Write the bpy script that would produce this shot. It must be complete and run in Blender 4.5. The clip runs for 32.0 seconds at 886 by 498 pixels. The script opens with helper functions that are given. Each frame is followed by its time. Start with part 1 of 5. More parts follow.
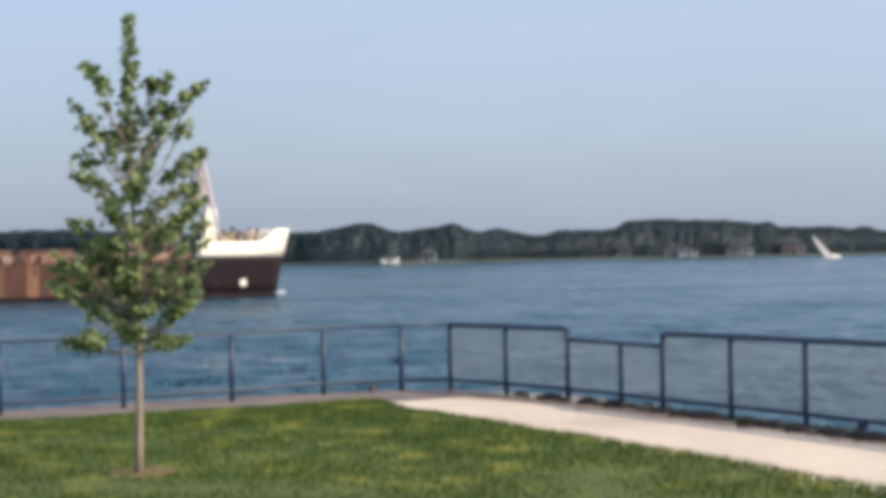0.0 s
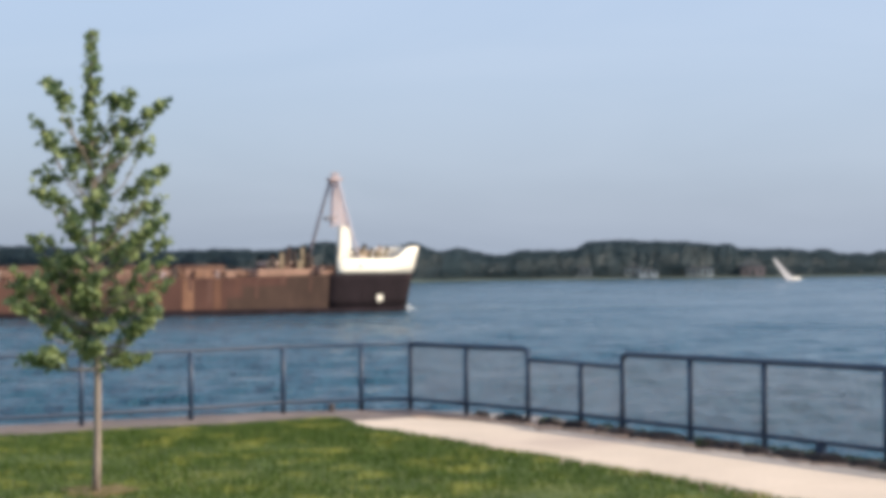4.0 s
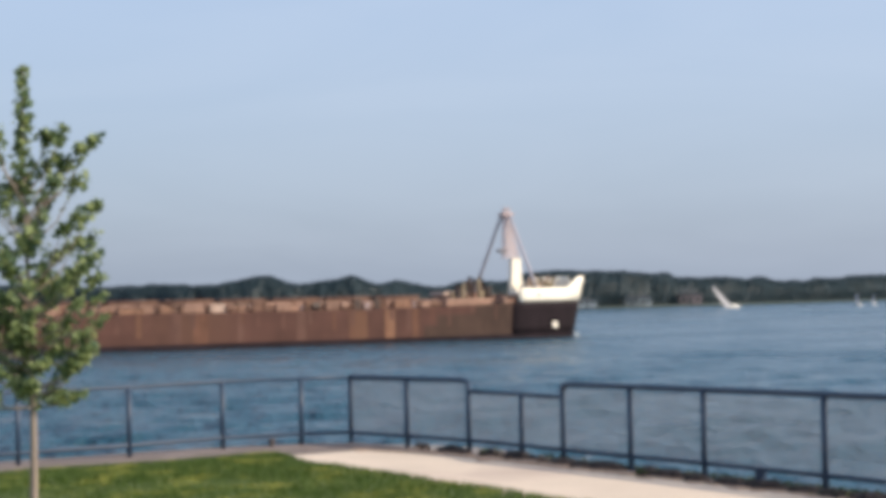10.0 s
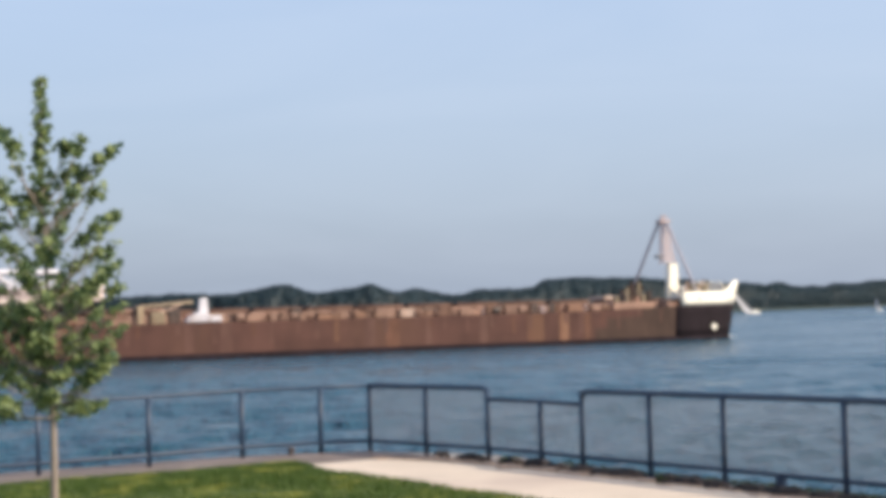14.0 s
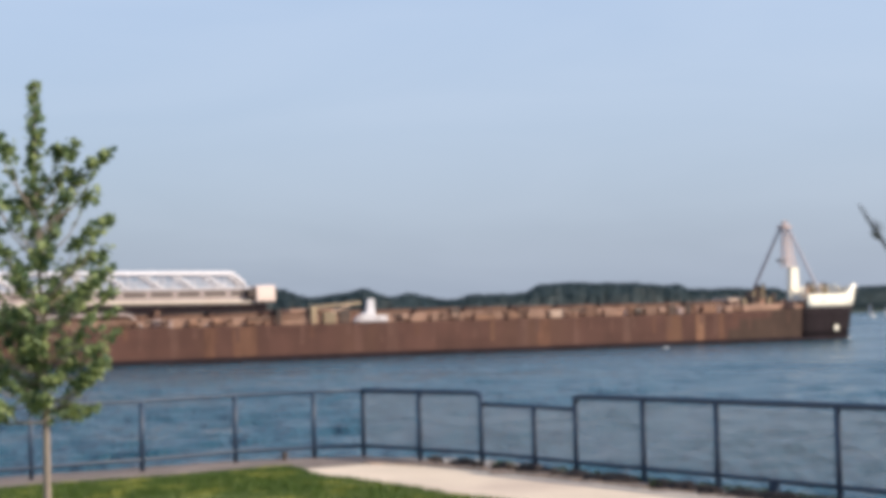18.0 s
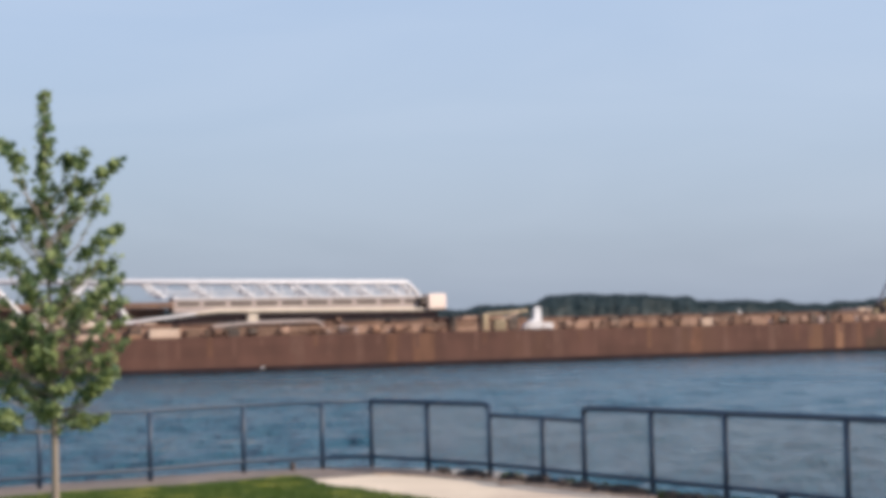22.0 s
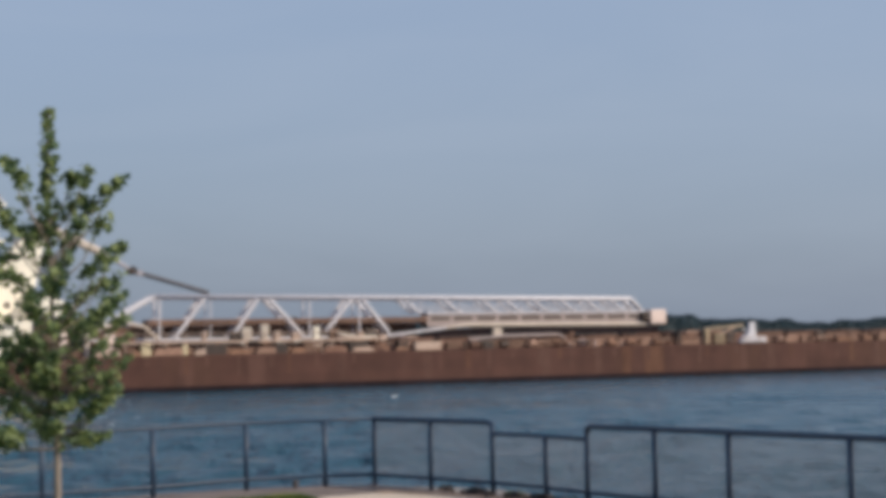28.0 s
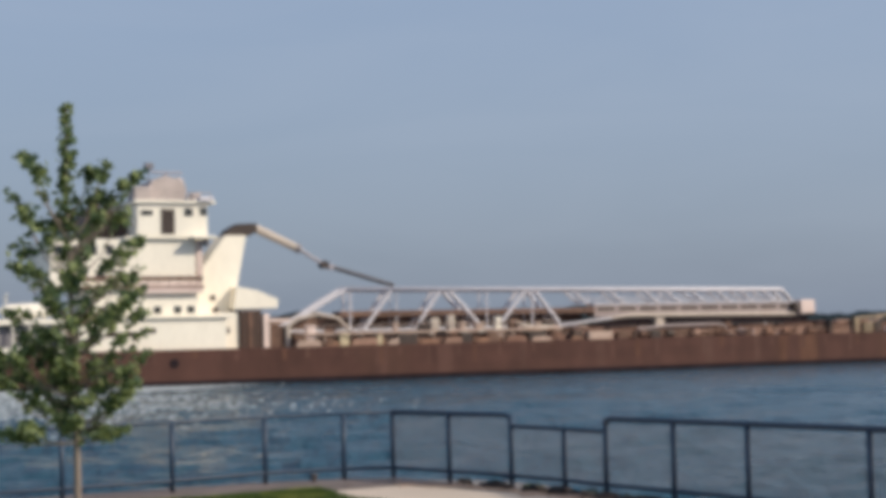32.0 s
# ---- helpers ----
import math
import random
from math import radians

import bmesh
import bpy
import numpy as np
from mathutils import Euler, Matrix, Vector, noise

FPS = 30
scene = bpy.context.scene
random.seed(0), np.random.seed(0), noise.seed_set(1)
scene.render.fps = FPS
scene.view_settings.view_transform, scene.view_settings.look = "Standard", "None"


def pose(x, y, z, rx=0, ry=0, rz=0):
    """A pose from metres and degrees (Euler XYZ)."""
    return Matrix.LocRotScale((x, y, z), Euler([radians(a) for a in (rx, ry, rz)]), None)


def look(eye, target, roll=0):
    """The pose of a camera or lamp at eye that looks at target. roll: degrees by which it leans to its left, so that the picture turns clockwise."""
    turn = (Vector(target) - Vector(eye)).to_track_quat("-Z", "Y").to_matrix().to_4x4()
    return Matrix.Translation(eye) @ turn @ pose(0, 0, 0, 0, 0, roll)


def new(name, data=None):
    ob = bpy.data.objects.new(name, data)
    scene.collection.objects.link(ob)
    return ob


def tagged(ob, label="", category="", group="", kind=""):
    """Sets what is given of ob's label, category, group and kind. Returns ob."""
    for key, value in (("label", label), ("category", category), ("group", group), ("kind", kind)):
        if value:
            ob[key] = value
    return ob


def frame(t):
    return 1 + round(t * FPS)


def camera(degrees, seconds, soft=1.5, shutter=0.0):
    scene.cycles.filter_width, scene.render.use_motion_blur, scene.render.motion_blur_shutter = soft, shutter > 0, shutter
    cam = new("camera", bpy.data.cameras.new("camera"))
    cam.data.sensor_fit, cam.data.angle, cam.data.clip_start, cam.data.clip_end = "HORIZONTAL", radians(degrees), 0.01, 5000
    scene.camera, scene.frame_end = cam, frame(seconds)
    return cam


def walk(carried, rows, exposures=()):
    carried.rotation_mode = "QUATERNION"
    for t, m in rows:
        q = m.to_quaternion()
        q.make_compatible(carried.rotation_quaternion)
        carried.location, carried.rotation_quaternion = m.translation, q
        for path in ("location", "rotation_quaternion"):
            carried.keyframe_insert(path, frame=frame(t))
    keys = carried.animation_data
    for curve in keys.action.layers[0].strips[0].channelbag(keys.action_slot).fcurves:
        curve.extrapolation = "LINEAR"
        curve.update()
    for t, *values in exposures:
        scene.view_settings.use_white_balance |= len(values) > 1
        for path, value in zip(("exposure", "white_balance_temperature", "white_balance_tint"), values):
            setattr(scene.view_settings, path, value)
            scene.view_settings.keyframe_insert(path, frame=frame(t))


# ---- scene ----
cam = camera(30.0, 32.0, soft=5.7, shutter=0.5)
EYE = 2.35
WATER = -4.05


def aim(yaw, pitch, roll):
    return pose(0, 0, EYE, 0, 0, yaw) @ pose(0, 0, 0, 90 + pitch) @ pose(0, 0, 0, 0, 0, roll)


# seconds, yaw, pitch and roll of the camera, which stands in one spot and is held by hand
PATH = [
    (0, 3.260, -0.172, -0.760), (0.5, 2.820, -0.104, -0.667), (1, 2.520, 0.251, -0.827), (1.5, 2.389, 0.421, -0.688),
    (2, 2.293, 0.474, -0.512), (2.5, 2.230, 0.552, -0.692), (3, 2.057, 0.644, -0.438), (3.5, 1.935, 0.543, -0.275),
    (5.5, 1.876, 0.445, -0.673), (6, 1.988, 0.429, -0.689), (6.5, 2.003, 0.502, -0.588), (7, 1.796, 0.712, -0.788),
    (7.5, 1.079, 0.941, -1.047), (8, 0.447, 1.025, -1.101), (8.5, 0.099, 1.193, -1.124), (9, -0.000, 1.390, -1.130),
    (9.5, -0.172, 1.558, -1.118), (10, -0.232, 1.571, -1.078), (10.5, -0.127, 1.487, -1.238), (11, -0.038, 1.519, -1.385),
    (11.5, -0.043, 1.442, -1.432), (12, -0.059, 1.464, -1.557), (12.5, -0.110, 1.533, -1.502), (13, 0.020, 1.644, -1.342),
    (13.5, 0.270, 1.747, -1.393), (14, 0.387, 1.856, -1.453), (14.5, 0.285, 1.947, -1.449), (16.5, 0.129, 2.031, -1.344),
    (17, 0.138, 1.988, -1.268), (17.5, 0.183, 1.978, -1.332), (18, 0.167, 2.021, -1.346), (18.5, 0.234, 2.276, -1.592),
    (19, 0.347, 2.488, -1.645), (19.5, 0.300, 2.466, -1.626), (20, 0.311, 2.291, -1.357), (20.5, 0.293, 2.270, -1.187),
    (21, 0.318, 2.346, -1.181), (21.5, 0.395, 2.400, -1.120), (22, 0.471, 2.402, -1.121), (22.5, 0.694, 2.361, -1.302),
    (23, 0.897, 2.304, -1.214), (23.5, 0.773, 2.353, -0.967), (24, 0.799, 2.500, -0.984), (24.5, 0.822, 2.612, -1.098),
    (26.5, 0.611, 2.698, -0.961), (27, 0.545, 2.766, -1.024), (27.5, 0.550, 3.007, -0.979), (28, 0.572, 3.026, -1.015),
    (28.5, 0.630, 2.878, -0.820), (29, 0.705, 2.875, -0.967), (29.5, 0.752, 2.920, -1.038), (30, 0.826, 2.938, -1.069),
    (30.5, 0.750, 2.723, -1.062), (31, 0.754, 2.548, -1.023), (31.5, 0.966, 2.640, -1.186), (32, 1.190, 2.797, -1.251)]
walk(cam, [(t, aim(y, p, r)) for t, y, p, r in PATH],
     exposures=[(t, stops, kelvin, 10) for t, stops, kelvin in (
         (0, 0.07, 6500), (4, 0.08, 6500), (6, 0.14, 6500), (8, 0.0, 6500), (9, 0.0, 6500), (11, 0.05, 6500), (13, 0.1, 6500), (17, 0.05, 6500),
         (22, -0.02, 6500), (24.5, 0.02, 6480), (27, -0.37, 6400), (28, -0.56, 6380), (30, -0.56, 6380), (32, -0.6, 6380))])

# ---- sky and sun ----
SUN_EL, SUN_AZ = 34.0, 110.0      # azimuth from north (+y) towards east (+x)
world = bpy.data.worlds.new("world")
scene.world = world
world.use_nodes = True
wn, wl = world.node_tree.nodes, world.node_tree.links
wn.clear()
sky = wn.new("ShaderNodeTexSky")
sky.sky_type, sky.sun_disc = "NISHITA", False
sky.sun_elevation, sky.sun_rotation = radians(SUN_EL), radians(SUN_AZ)
sky.air_density, sky.dust_density, sky.ozone_density, sky.altitude = 1.0, 2.0, 3.0, 0
bg = wn.new("ShaderNodeBackground")
bg.inputs["Strength"].default_value = 0.138
wout = wn.new("ShaderNodeOutputWorld")
sky_way = wn.new("ShaderNodeTexCoord")
split = wn.new("ShaderNodeSeparateXYZ")
wl.new(sky_way.outputs["Generated"], split.inputs[0])
veil = wn.new("ShaderNodeMapRange")       # summer haze, thicker and greyer towards the horizon
veil.inputs["From Max"].default_value = 0.3
veil.inputs["To Min"].default_value, veil.inputs["To Max"].default_value = 0.8, 0.45
wl.new(split.outputs[2], veil.inputs["Value"])
haze_tone = wn.new("ShaderNodeMapRange")
haze_tone.inputs["From Max"].default_value = 0.22
wl.new(split.outputs[2], haze_tone.inputs["Value"])
tone = wn.new("ShaderNodeMix")
tone.data_type = "RGBA"
wl.new(haze_tone.outputs[0], tone.inputs["Factor"])
tone.inputs[6].default_value, tone.inputs[7].default_value = (2.66, 3.14, 4.02, 1), (4.36, 5.2, 6.78, 1)
haze = wn.new("ShaderNodeMix")
haze.data_type = "RGBA"
wl.new(veil.outputs[0], haze.inputs["Factor"])
wl.new(sky.outputs["Color"], haze.inputs[6])
wl.new(tone.outputs[2], haze.inputs[7])
side = wn.new("ShaderNodeMath")        # the haze is brighter towards the sun's side
side.operation = "MULTIPLY_ADD"
side.inputs[1].default_value, side.inputs[2].default_value = 0.08, 1.05
wl.new(split.outputs[0], side.inputs[0])
lit = wn.new("ShaderNodeVectorMath")
lit.operation = "SCALE"
wl.new(haze.outputs[2], lit.inputs[0])
wl.new(side.outputs[0], lit.inputs["Scale"])
# thin high cloud, drawn out sideways
drawn = wn.new("ShaderNodeMapping")
drawn.inputs["Scale"].default_value = (1.0, 1.0, 4.5)
drawn.inputs["Rotation"].default_value = (0, radians(5), 0)
wl.new(sky_way.outputs["Generated"], drawn.inputs["Vector"])
wisp = wn.new("ShaderNodeTexNoise")
wisp.inputs["Scale"].default_value, wisp.inputs["Detail"].default_value, wisp.inputs["Distortion"].default_value = 4.2, 6, 0.6
wl.new(drawn.outputs[0], wisp.inputs["Vector"])
thin = wn.new("ShaderNodeMapRange")
thin.inputs["From Min"].default_value, thin.inputs["From Max"].default_value = 0.42, 0.72
thin.inputs["To Max"].default_value = 0.13
wl.new(wisp.outputs["Fac"], thin.inputs["Value"])
cloud = wn.new("ShaderNodeMix")
cloud.data_type = "RGBA"
wl.new(thin.outputs[0], cloud.inputs["Factor"])
wl.new(lit.outputs[0], cloud.inputs[6])
cloud.inputs[7].default_value = (5.0, 5.6, 6.6, 1)
wl.new(cloud.outputs[2], bg.inputs["Color"])
wl.new(bg.outputs[0], wout.inputs["Surface"])
sun = new("sun", bpy.data.lights.new("sun", "SUN"))
sun.data.energy, sun.data.angle, sun.data.color = 5.3, radians(0.6), (1.0, 0.86, 0.68)
sun_way = Vector((math.sin(radians(SUN_AZ)) * math.cos(radians(SUN_EL)),
                  math.cos(radians(SUN_AZ)) * math.cos(radians(SUN_EL)), math.sin(radians(SUN_EL))))
sun.matrix_world = look(sun_way * 50, (0, 0, 0))
scene.view_settings.exposure = 0.0


# ---- materials ----
def material(name, color, rough=0.7, metal=0.0, vary=0.25, scale=3.0, fine=30.0, bump=0.0, stain=None, stain_amount=0.0,
             stretch=(1, 1, 1), coords="Object", spread=0.0, gloss=0.5):
    """A procedural surface: base colour with broad and fine variation, stains of a second colour, bump, and a spread by object."""
    m = bpy.data.materials.new(name)
    m.use_nodes = True
    n, l = m.node_tree.nodes, m.node_tree.links
    b = n["Principled BSDF"]
    b.inputs["Roughness"].default_value, b.inputs["Metallic"].default_value = rough, metal
    b.inputs["Specular IOR Level"].default_value = gloss
    tc = n.new("ShaderNodeTexCoord")
    mp = n.new("ShaderNodeMapping")
    mp.inputs["Scale"].default_value = stretch
    l.new(tc.outputs[coords], mp.inputs["Vector"])
    broad, small = n.new("ShaderNodeTexNoise"), n.new("ShaderNodeTexNoise")
    for t, s, d in ((broad, scale, 4), (small, fine, 5)):
        t.inputs["Scale"].default_value, t.inputs["Detail"].default_value = s, d
        l.new(mp.outputs[0], t.inputs["Vector"])
    add = n.new("ShaderNodeMath")
    add.operation = "ADD"
    l.new(broad.outputs["Fac"], add.inputs[0])
    l.new(small.outputs["Fac"], add.inputs[1])
    ramp = n.new("ShaderNodeMapRange")
    ramp.inputs["From Min"].default_value, ramp.inputs["From Max"].default_value = 0.7, 1.3
    ramp.inputs["To Min"].default_value, ramp.inputs["To Max"].default_value = 1 - vary, 1 + vary
    l.new(add.outputs[0], ramp.inputs["Value"])
    value = ramp.outputs[0]
    if spread:
        info = n.new("ShaderNodeObjectInfo")
        by = n.new("ShaderNodeMapRange")
        by.inputs["To Min"].default_value, by.inputs["To Max"].default_value = 1 - spread, 1 + spread
        l.new(info.outputs["Random"], by.inputs["Value"])
        mul = n.new("ShaderNodeMath")
        mul.operation = "MULTIPLY"
        l.new(value, mul.inputs[0])
        l.new(by.outputs[0], mul.inputs[1])
        value = mul.outputs[0]
    tint = n.new("ShaderNodeMix")
    tint.data_type, tint.blend_type = "RGBA", "MULTIPLY"
    tint.inputs["Factor"].default_value = 1.0
    tint.inputs[6].default_value = (*color, 1)
    l.new(value, tint.inputs[7])
    out = tint.outputs[2]
    if stain:
        sn = n.new("ShaderNodeTexNoise")
        sn.inputs["Scale"].default_value, sn.inputs["Detail"].default_value = scale * 0.45, 6
        l.new(mp.outputs[0], sn.inputs["Vector"])
        sr = n.new("ShaderNodeMapRange")
        sr.inputs["From Min"].default_value, sr.inputs["From Max"].default_value = 0.52, 0.68
        sr.inputs["To Max"].default_value = stain_amount
        l.new(sn.outputs["Fac"], sr.inputs["Value"])
        mix = n.new("ShaderNodeMix")
        mix.data_type = "RGBA"
        l.new(sr.outputs[0], mix.inputs["Factor"])
        l.new(out, mix.inputs[6])
        mix.inputs[7].default_value = (*stain, 1)
        out = mix.outputs[2]
    l.new(out, b.inputs["Base Color"])
    if bump:
        bp = n.new("ShaderNodeBump")
        bp.inputs["Strength"].default_value, bp.inputs["Distance"].default_value = bump, 0.02
        l.new(small.outputs["Fac"], bp.inputs["Height"])
        l.new(bp.outputs[0], b.inputs["Normal"])
    return m


def leaf_material(name, color, tip, through_light=0.35, patch=None):
    """Foliage: two greens picked leaf by leaf, with some light let through."""
    m = bpy.data.materials.new(name)
    m.use_nodes = True
    n, l = m.node_tree.nodes, m.node_tree.links
    b = n["Principled BSDF"]
    b.inputs["Roughness"].default_value = 0.55
    geo = n.new("ShaderNodeNewGeometry")
    mix = n.new("ShaderNodeMix")
    mix.data_type = "RGBA"
    l.new(geo.outputs["Random Per Island"], mix.inputs["Factor"])
    mix.inputs[6].default_value, mix.inputs[7].default_value = (*color, 1), (*tip, 1)
    if patch:      # paler patches a step or two across
        tc, pn = n.new("ShaderNodeTexCoord"), n.new("ShaderNodeTexNoise")
        pn.inputs["Scale"].default_value, pn.inputs["Detail"].default_value = 1.7, 5
        l.new(tc.outputs["Object"], pn.inputs["Vector"])
        pr = n.new("ShaderNodeMapRange")
        pr.inputs["From Min"].default_value, pr.inputs["From Max"].default_value = 0.53, 0.68
        pr.inputs["To Max"].default_value = 0.8
        l.new(pn.outputs["Fac"], pr.inputs["Value"])
        first, mix = mix, n.new("ShaderNodeMix")
        mix.data_type = "RGBA"
        l.new(pr.outputs[0], mix.inputs["Factor"])
        l.new(first.outputs[2], mix.inputs[6])
        mix.inputs[7].default_value = (*patch, 1)
    l.new(mix.outputs[2], b.inputs["Base Color"])
    tr = n.new("ShaderNodeBsdfTranslucent")
    l.new(mix.outputs[2], tr.inputs["Color"])
    ms = n.new("ShaderNodeMixShader")
    ms.inputs[0].default_value = through_light
    out = n["Material Output"]
    l.new(b.outputs[0], ms.inputs[1])
    l.new(tr.outputs[0], ms.inputs[2])
    l.new(ms.outputs[0], out.inputs["Surface"])
    return m


def water_material():
    m = bpy.data.materials.new("river_water")
    m.use_nodes = True
    n, l = m.node_tree.nodes, m.node_tree.links
    b = n["Principled BSDF"]
    b.inputs["Base Color"].default_value = (0.018, 0.066, 0.104, 1)
    b.inputs["Roughness"].default_value = 0.12
    b.inputs["IOR"].default_value = 1.33
    b.inputs["Specular IOR Level"].default_value = 0.36
    tc = n.new("ShaderNodeTexCoord")
    mp = n.new("ShaderNodeMapping")
    mp.inputs["Scale"].default_value = (0.7, 1.0, 1.0)
    l.new(tc.outputs["Object"], mp.inputs["Vector"])
    a, c = n.new("ShaderNodeTexNoise"), n.new("ShaderNodeTexNoise")
    a.inputs["Scale"].default_value, a.inputs["Detail"].default_value = 1.7, 6
    c.inputs["Scale"].default_value, c.inputs["Detail"].default_value = 0.035, 3
    l.new(mp.outputs[0], a.inputs["Vector"])
    l.new(mp.outputs[0], c.inputs["Vector"])
    swell = n.new("ShaderNodeTexNoise")
    swell.inputs["Scale"].default_value, swell.inputs["Detail"].default_value = 0.42, 4
    long = n.new("ShaderNodeMapping")
    long.inputs["Scale"].default_value = (1.25, 0.5, 1.0)
    long.inputs["Rotation"].default_value = (0, 0, radians(-5))
    l.new(tc.outputs["Object"], long.inputs["Vector"])
    l.new(long.outputs[0], swell.inputs["Vector"])
    wide = n.new("ShaderNodeBump")
    wide.inputs["Strength"].default_value, wide.inputs["Distance"].default_value = 1.0, 2.1
    l.new(swell.outputs["Fac"], wide.inputs["Height"])
    bp = n.new("ShaderNodeBump")
    bp.inputs["Strength"].default_value, bp.inputs["Distance"].default_value = 1.0, 0.45
    l.new(a.outputs["Fac"], bp.inputs["Height"])
    l.new(wide.outputs[0], bp.inputs["Normal"])
    l.new(bp.outputs[0], b.inputs["Normal"])
    # the wind ruffles the western reach more than the eastern one
    place = n.new("ShaderNodeSeparateXYZ")
    l.new(tc.outputs["Object"], place.inputs[0])
    ruffle = n.new("ShaderNodeMapRange")
    ruffle.inputs["From Min"].default_value, ruffle.inputs["From Max"].default_value = -22, 26
    ruffle.inputs["To Min"].default_value, ruffle.inputs["To Max"].default_value = 1.1, 0.42
    l.new(place.outputs[0], ruffle.inputs["Value"])
    l.new(ruffle.outputs[0], wide.inputs["Strength"])
    l.new(ruffle.outputs[0], bp.inputs["Strength"])
    # broad patches of wind-roughened and smoother water
    rr = n.new("ShaderNodeMapRange")
    rr.inputs["From Min"].default_value, rr.inputs["From Max"].default_value = 0.35, 0.65
    rr.inputs["To Min"].default_value, rr.inputs["To Max"].default_value = 0.1, 0.3
    l.new(c.outputs["Fac"], rr.inputs["Value"])
    l.new(rr.outputs[0], b.inputs["Roughness"])
    return m


WATER_MAT = water_material()
GRASS_SOIL = material("lawn_soil", (0.07, 0.098, 0.02), 0.9, vary=0.35, scale=0.5, fine=9.0, bump=0.6,
                      stain=(0.27, 0.27, 0.06), stain_amount=0.8)
GRASS = leaf_material("grass_blade", (0.038, 0.082, 0.011), (0.105, 0.16, 0.026), 0.3, (0.36, 0.36, 0.075))
CONCRETE = material("pale_concrete", (0.6, 0.5, 0.405), 0.85, vary=0.12, scale=0.8, fine=18.0, bump=0.25,
                    stain=(0.42, 0.33, 0.28), stain_amount=0.65, spread=0.04)
PAVER = material("brown_paver", (0.175, 0.138, 0.123), 0.85, vary=0.25, scale=1.0, fine=14.0, bump=0.3,
                 stain=(0.14, 0.11, 0.1), stain_amount=0.6, spread=0.12)
KERB = material("seawall_concrete", (0.23, 0.21, 0.2), 0.9, vary=0.25, scale=0.7, fine=10.0, bump=0.4,
                stain=(0.09, 0.06, 0.055), stain_amount=0.8)
STONE = material("dark_stone", (0.03, 0.021, 0.019), 0.9, vary=0.4, scale=5.0, fine=30.0, bump=0.6, spread=0.35)
WORN_SOIL = material("worn_soil", (0.3, 0.215, 0.165), 0.95, vary=0.35, scale=4.0, fine=25.0, bump=0.5, spread=0.3)
RUSTY_IRON = material("rusty_iron", (0.075, 0.058, 0.056), 0.8, vary=0.3, scale=6.0, fine=30.0, bump=0.3)
RAIL = material("painted_rail", (0.022, 0.043, 0.082), 0.45, vary=0.15, scale=3.0, fine=40.0, bump=0.05)
WIRE = material("coated_wire", (0.36, 0.38, 0.4), 0.55, vary=0.1)
BARK = material("young_bark", (0.27, 0.22, 0.185), 0.9, vary=0.3, scale=9.0, fine=40.0, bump=0.6, stretch=(1, 1, 0.25))
LEAF = leaf_material("maple_leaf", (0.08, 0.146, 0.076), (0.385, 0.45, 0.185), 0.5)
FRINGE_LEAF = leaf_material("fringe_leaf", (0.026, 0.05, 0.04), (0.06, 0.085, 0.06), 0.3)
MULCH = material("bark_mulch", (0.17, 0.115, 0.05), 0.95, vary=0.5, scale=10.0, fine=60.0, bump=0.8)
HULL_RED = material("rust_red_hull", (0.09, 0.0435, 0.0345), 0.85, vary=0.22, scale=0.09, fine=0.45, stretch=(1, 1, 0.55),
                    stain=(0.125, 0.066, 0.045), stain_amount=0.7, spread=0.07, gloss=0.3)
HULL_SOOT = material("sooty_hull", (0.066, 0.04, 0.031), 0.85, vary=0.25, scale=0.2, fine=0.8, stretch=(1, 1, 0.5),
                     stain=(0.1, 0.06, 0.045), stain_amount=0.5, gloss=0.3)
HULL_PALE = material("pale_rust_hull", (0.106, 0.053, 0.042), 0.8, vary=0.25, scale=0.25, fine=0.9, stretch=(1, 1, 0.5),
                     stain=(0.14, 0.078, 0.06), stain_amount=0.6, gloss=0.3)
HULL_RUST = material("orange_rust_hull", (0.122, 0.06, 0.041), 0.85, vary=0.3, scale=0.3, fine=1.2, stretch=(1, 1, 0.4),
                     stain=(0.16, 0.085, 0.055), stain_amount=0.7, gloss=0.25)
HULL_BRIGHT = material("bright_rust_hull", (0.19, 0.098, 0.062), 0.85, vary=0.3, scale=0.3, fine=1.2, stretch=(1, 1, 0.4),
                       stain=(0.3, 0.17, 0.11), stain_amount=0.7, gloss=0.25)
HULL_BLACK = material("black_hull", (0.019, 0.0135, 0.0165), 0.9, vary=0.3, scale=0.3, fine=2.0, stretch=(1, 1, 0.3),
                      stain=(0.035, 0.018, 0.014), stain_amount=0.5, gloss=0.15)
BOOT = material("dark_boot_topping", (0.022, 0.016, 0.02), 0.9, vary=0.4, scale=0.3, fine=1.5, gloss=0.15)
SHIP_WHITE = material("warm_white_paint", (0.92, 0.87, 0.75), 0.5, vary=0.06, scale=0.3, fine=2.5, stretch=(1, 1, 0.3),
                      stain=(0.6, 0.45, 0.33), stain_amount=0.25)
BOOM_WHITE = material("boom_white_paint", (0.68, 0.66, 0.7), 0.55, vary=0.1, scale=0.4, fine=2.5)
BOOM_CREAM = material("boom_cream_paint", (0.52, 0.45, 0.385), 0.6, vary=0.12, scale=0.4, fine=2.5, stain=(0.42, 0.32, 0.25), stain_amount=0.4)
GALLERY = material("gallery_paint", (0.37, 0.305, 0.295), 0.65, vary=0.12, scale=0.4, fine=2.5, stain=(0.3, 0.22, 0.19), stain_amount=0.4)
# Shade inside the gallery slots and tower ports is put into this colour.
TAUPE = material("shaded_slot", (0.13, 0.105, 0.095), 0.8, vary=0.2, scale=0.6, fine=3.0)
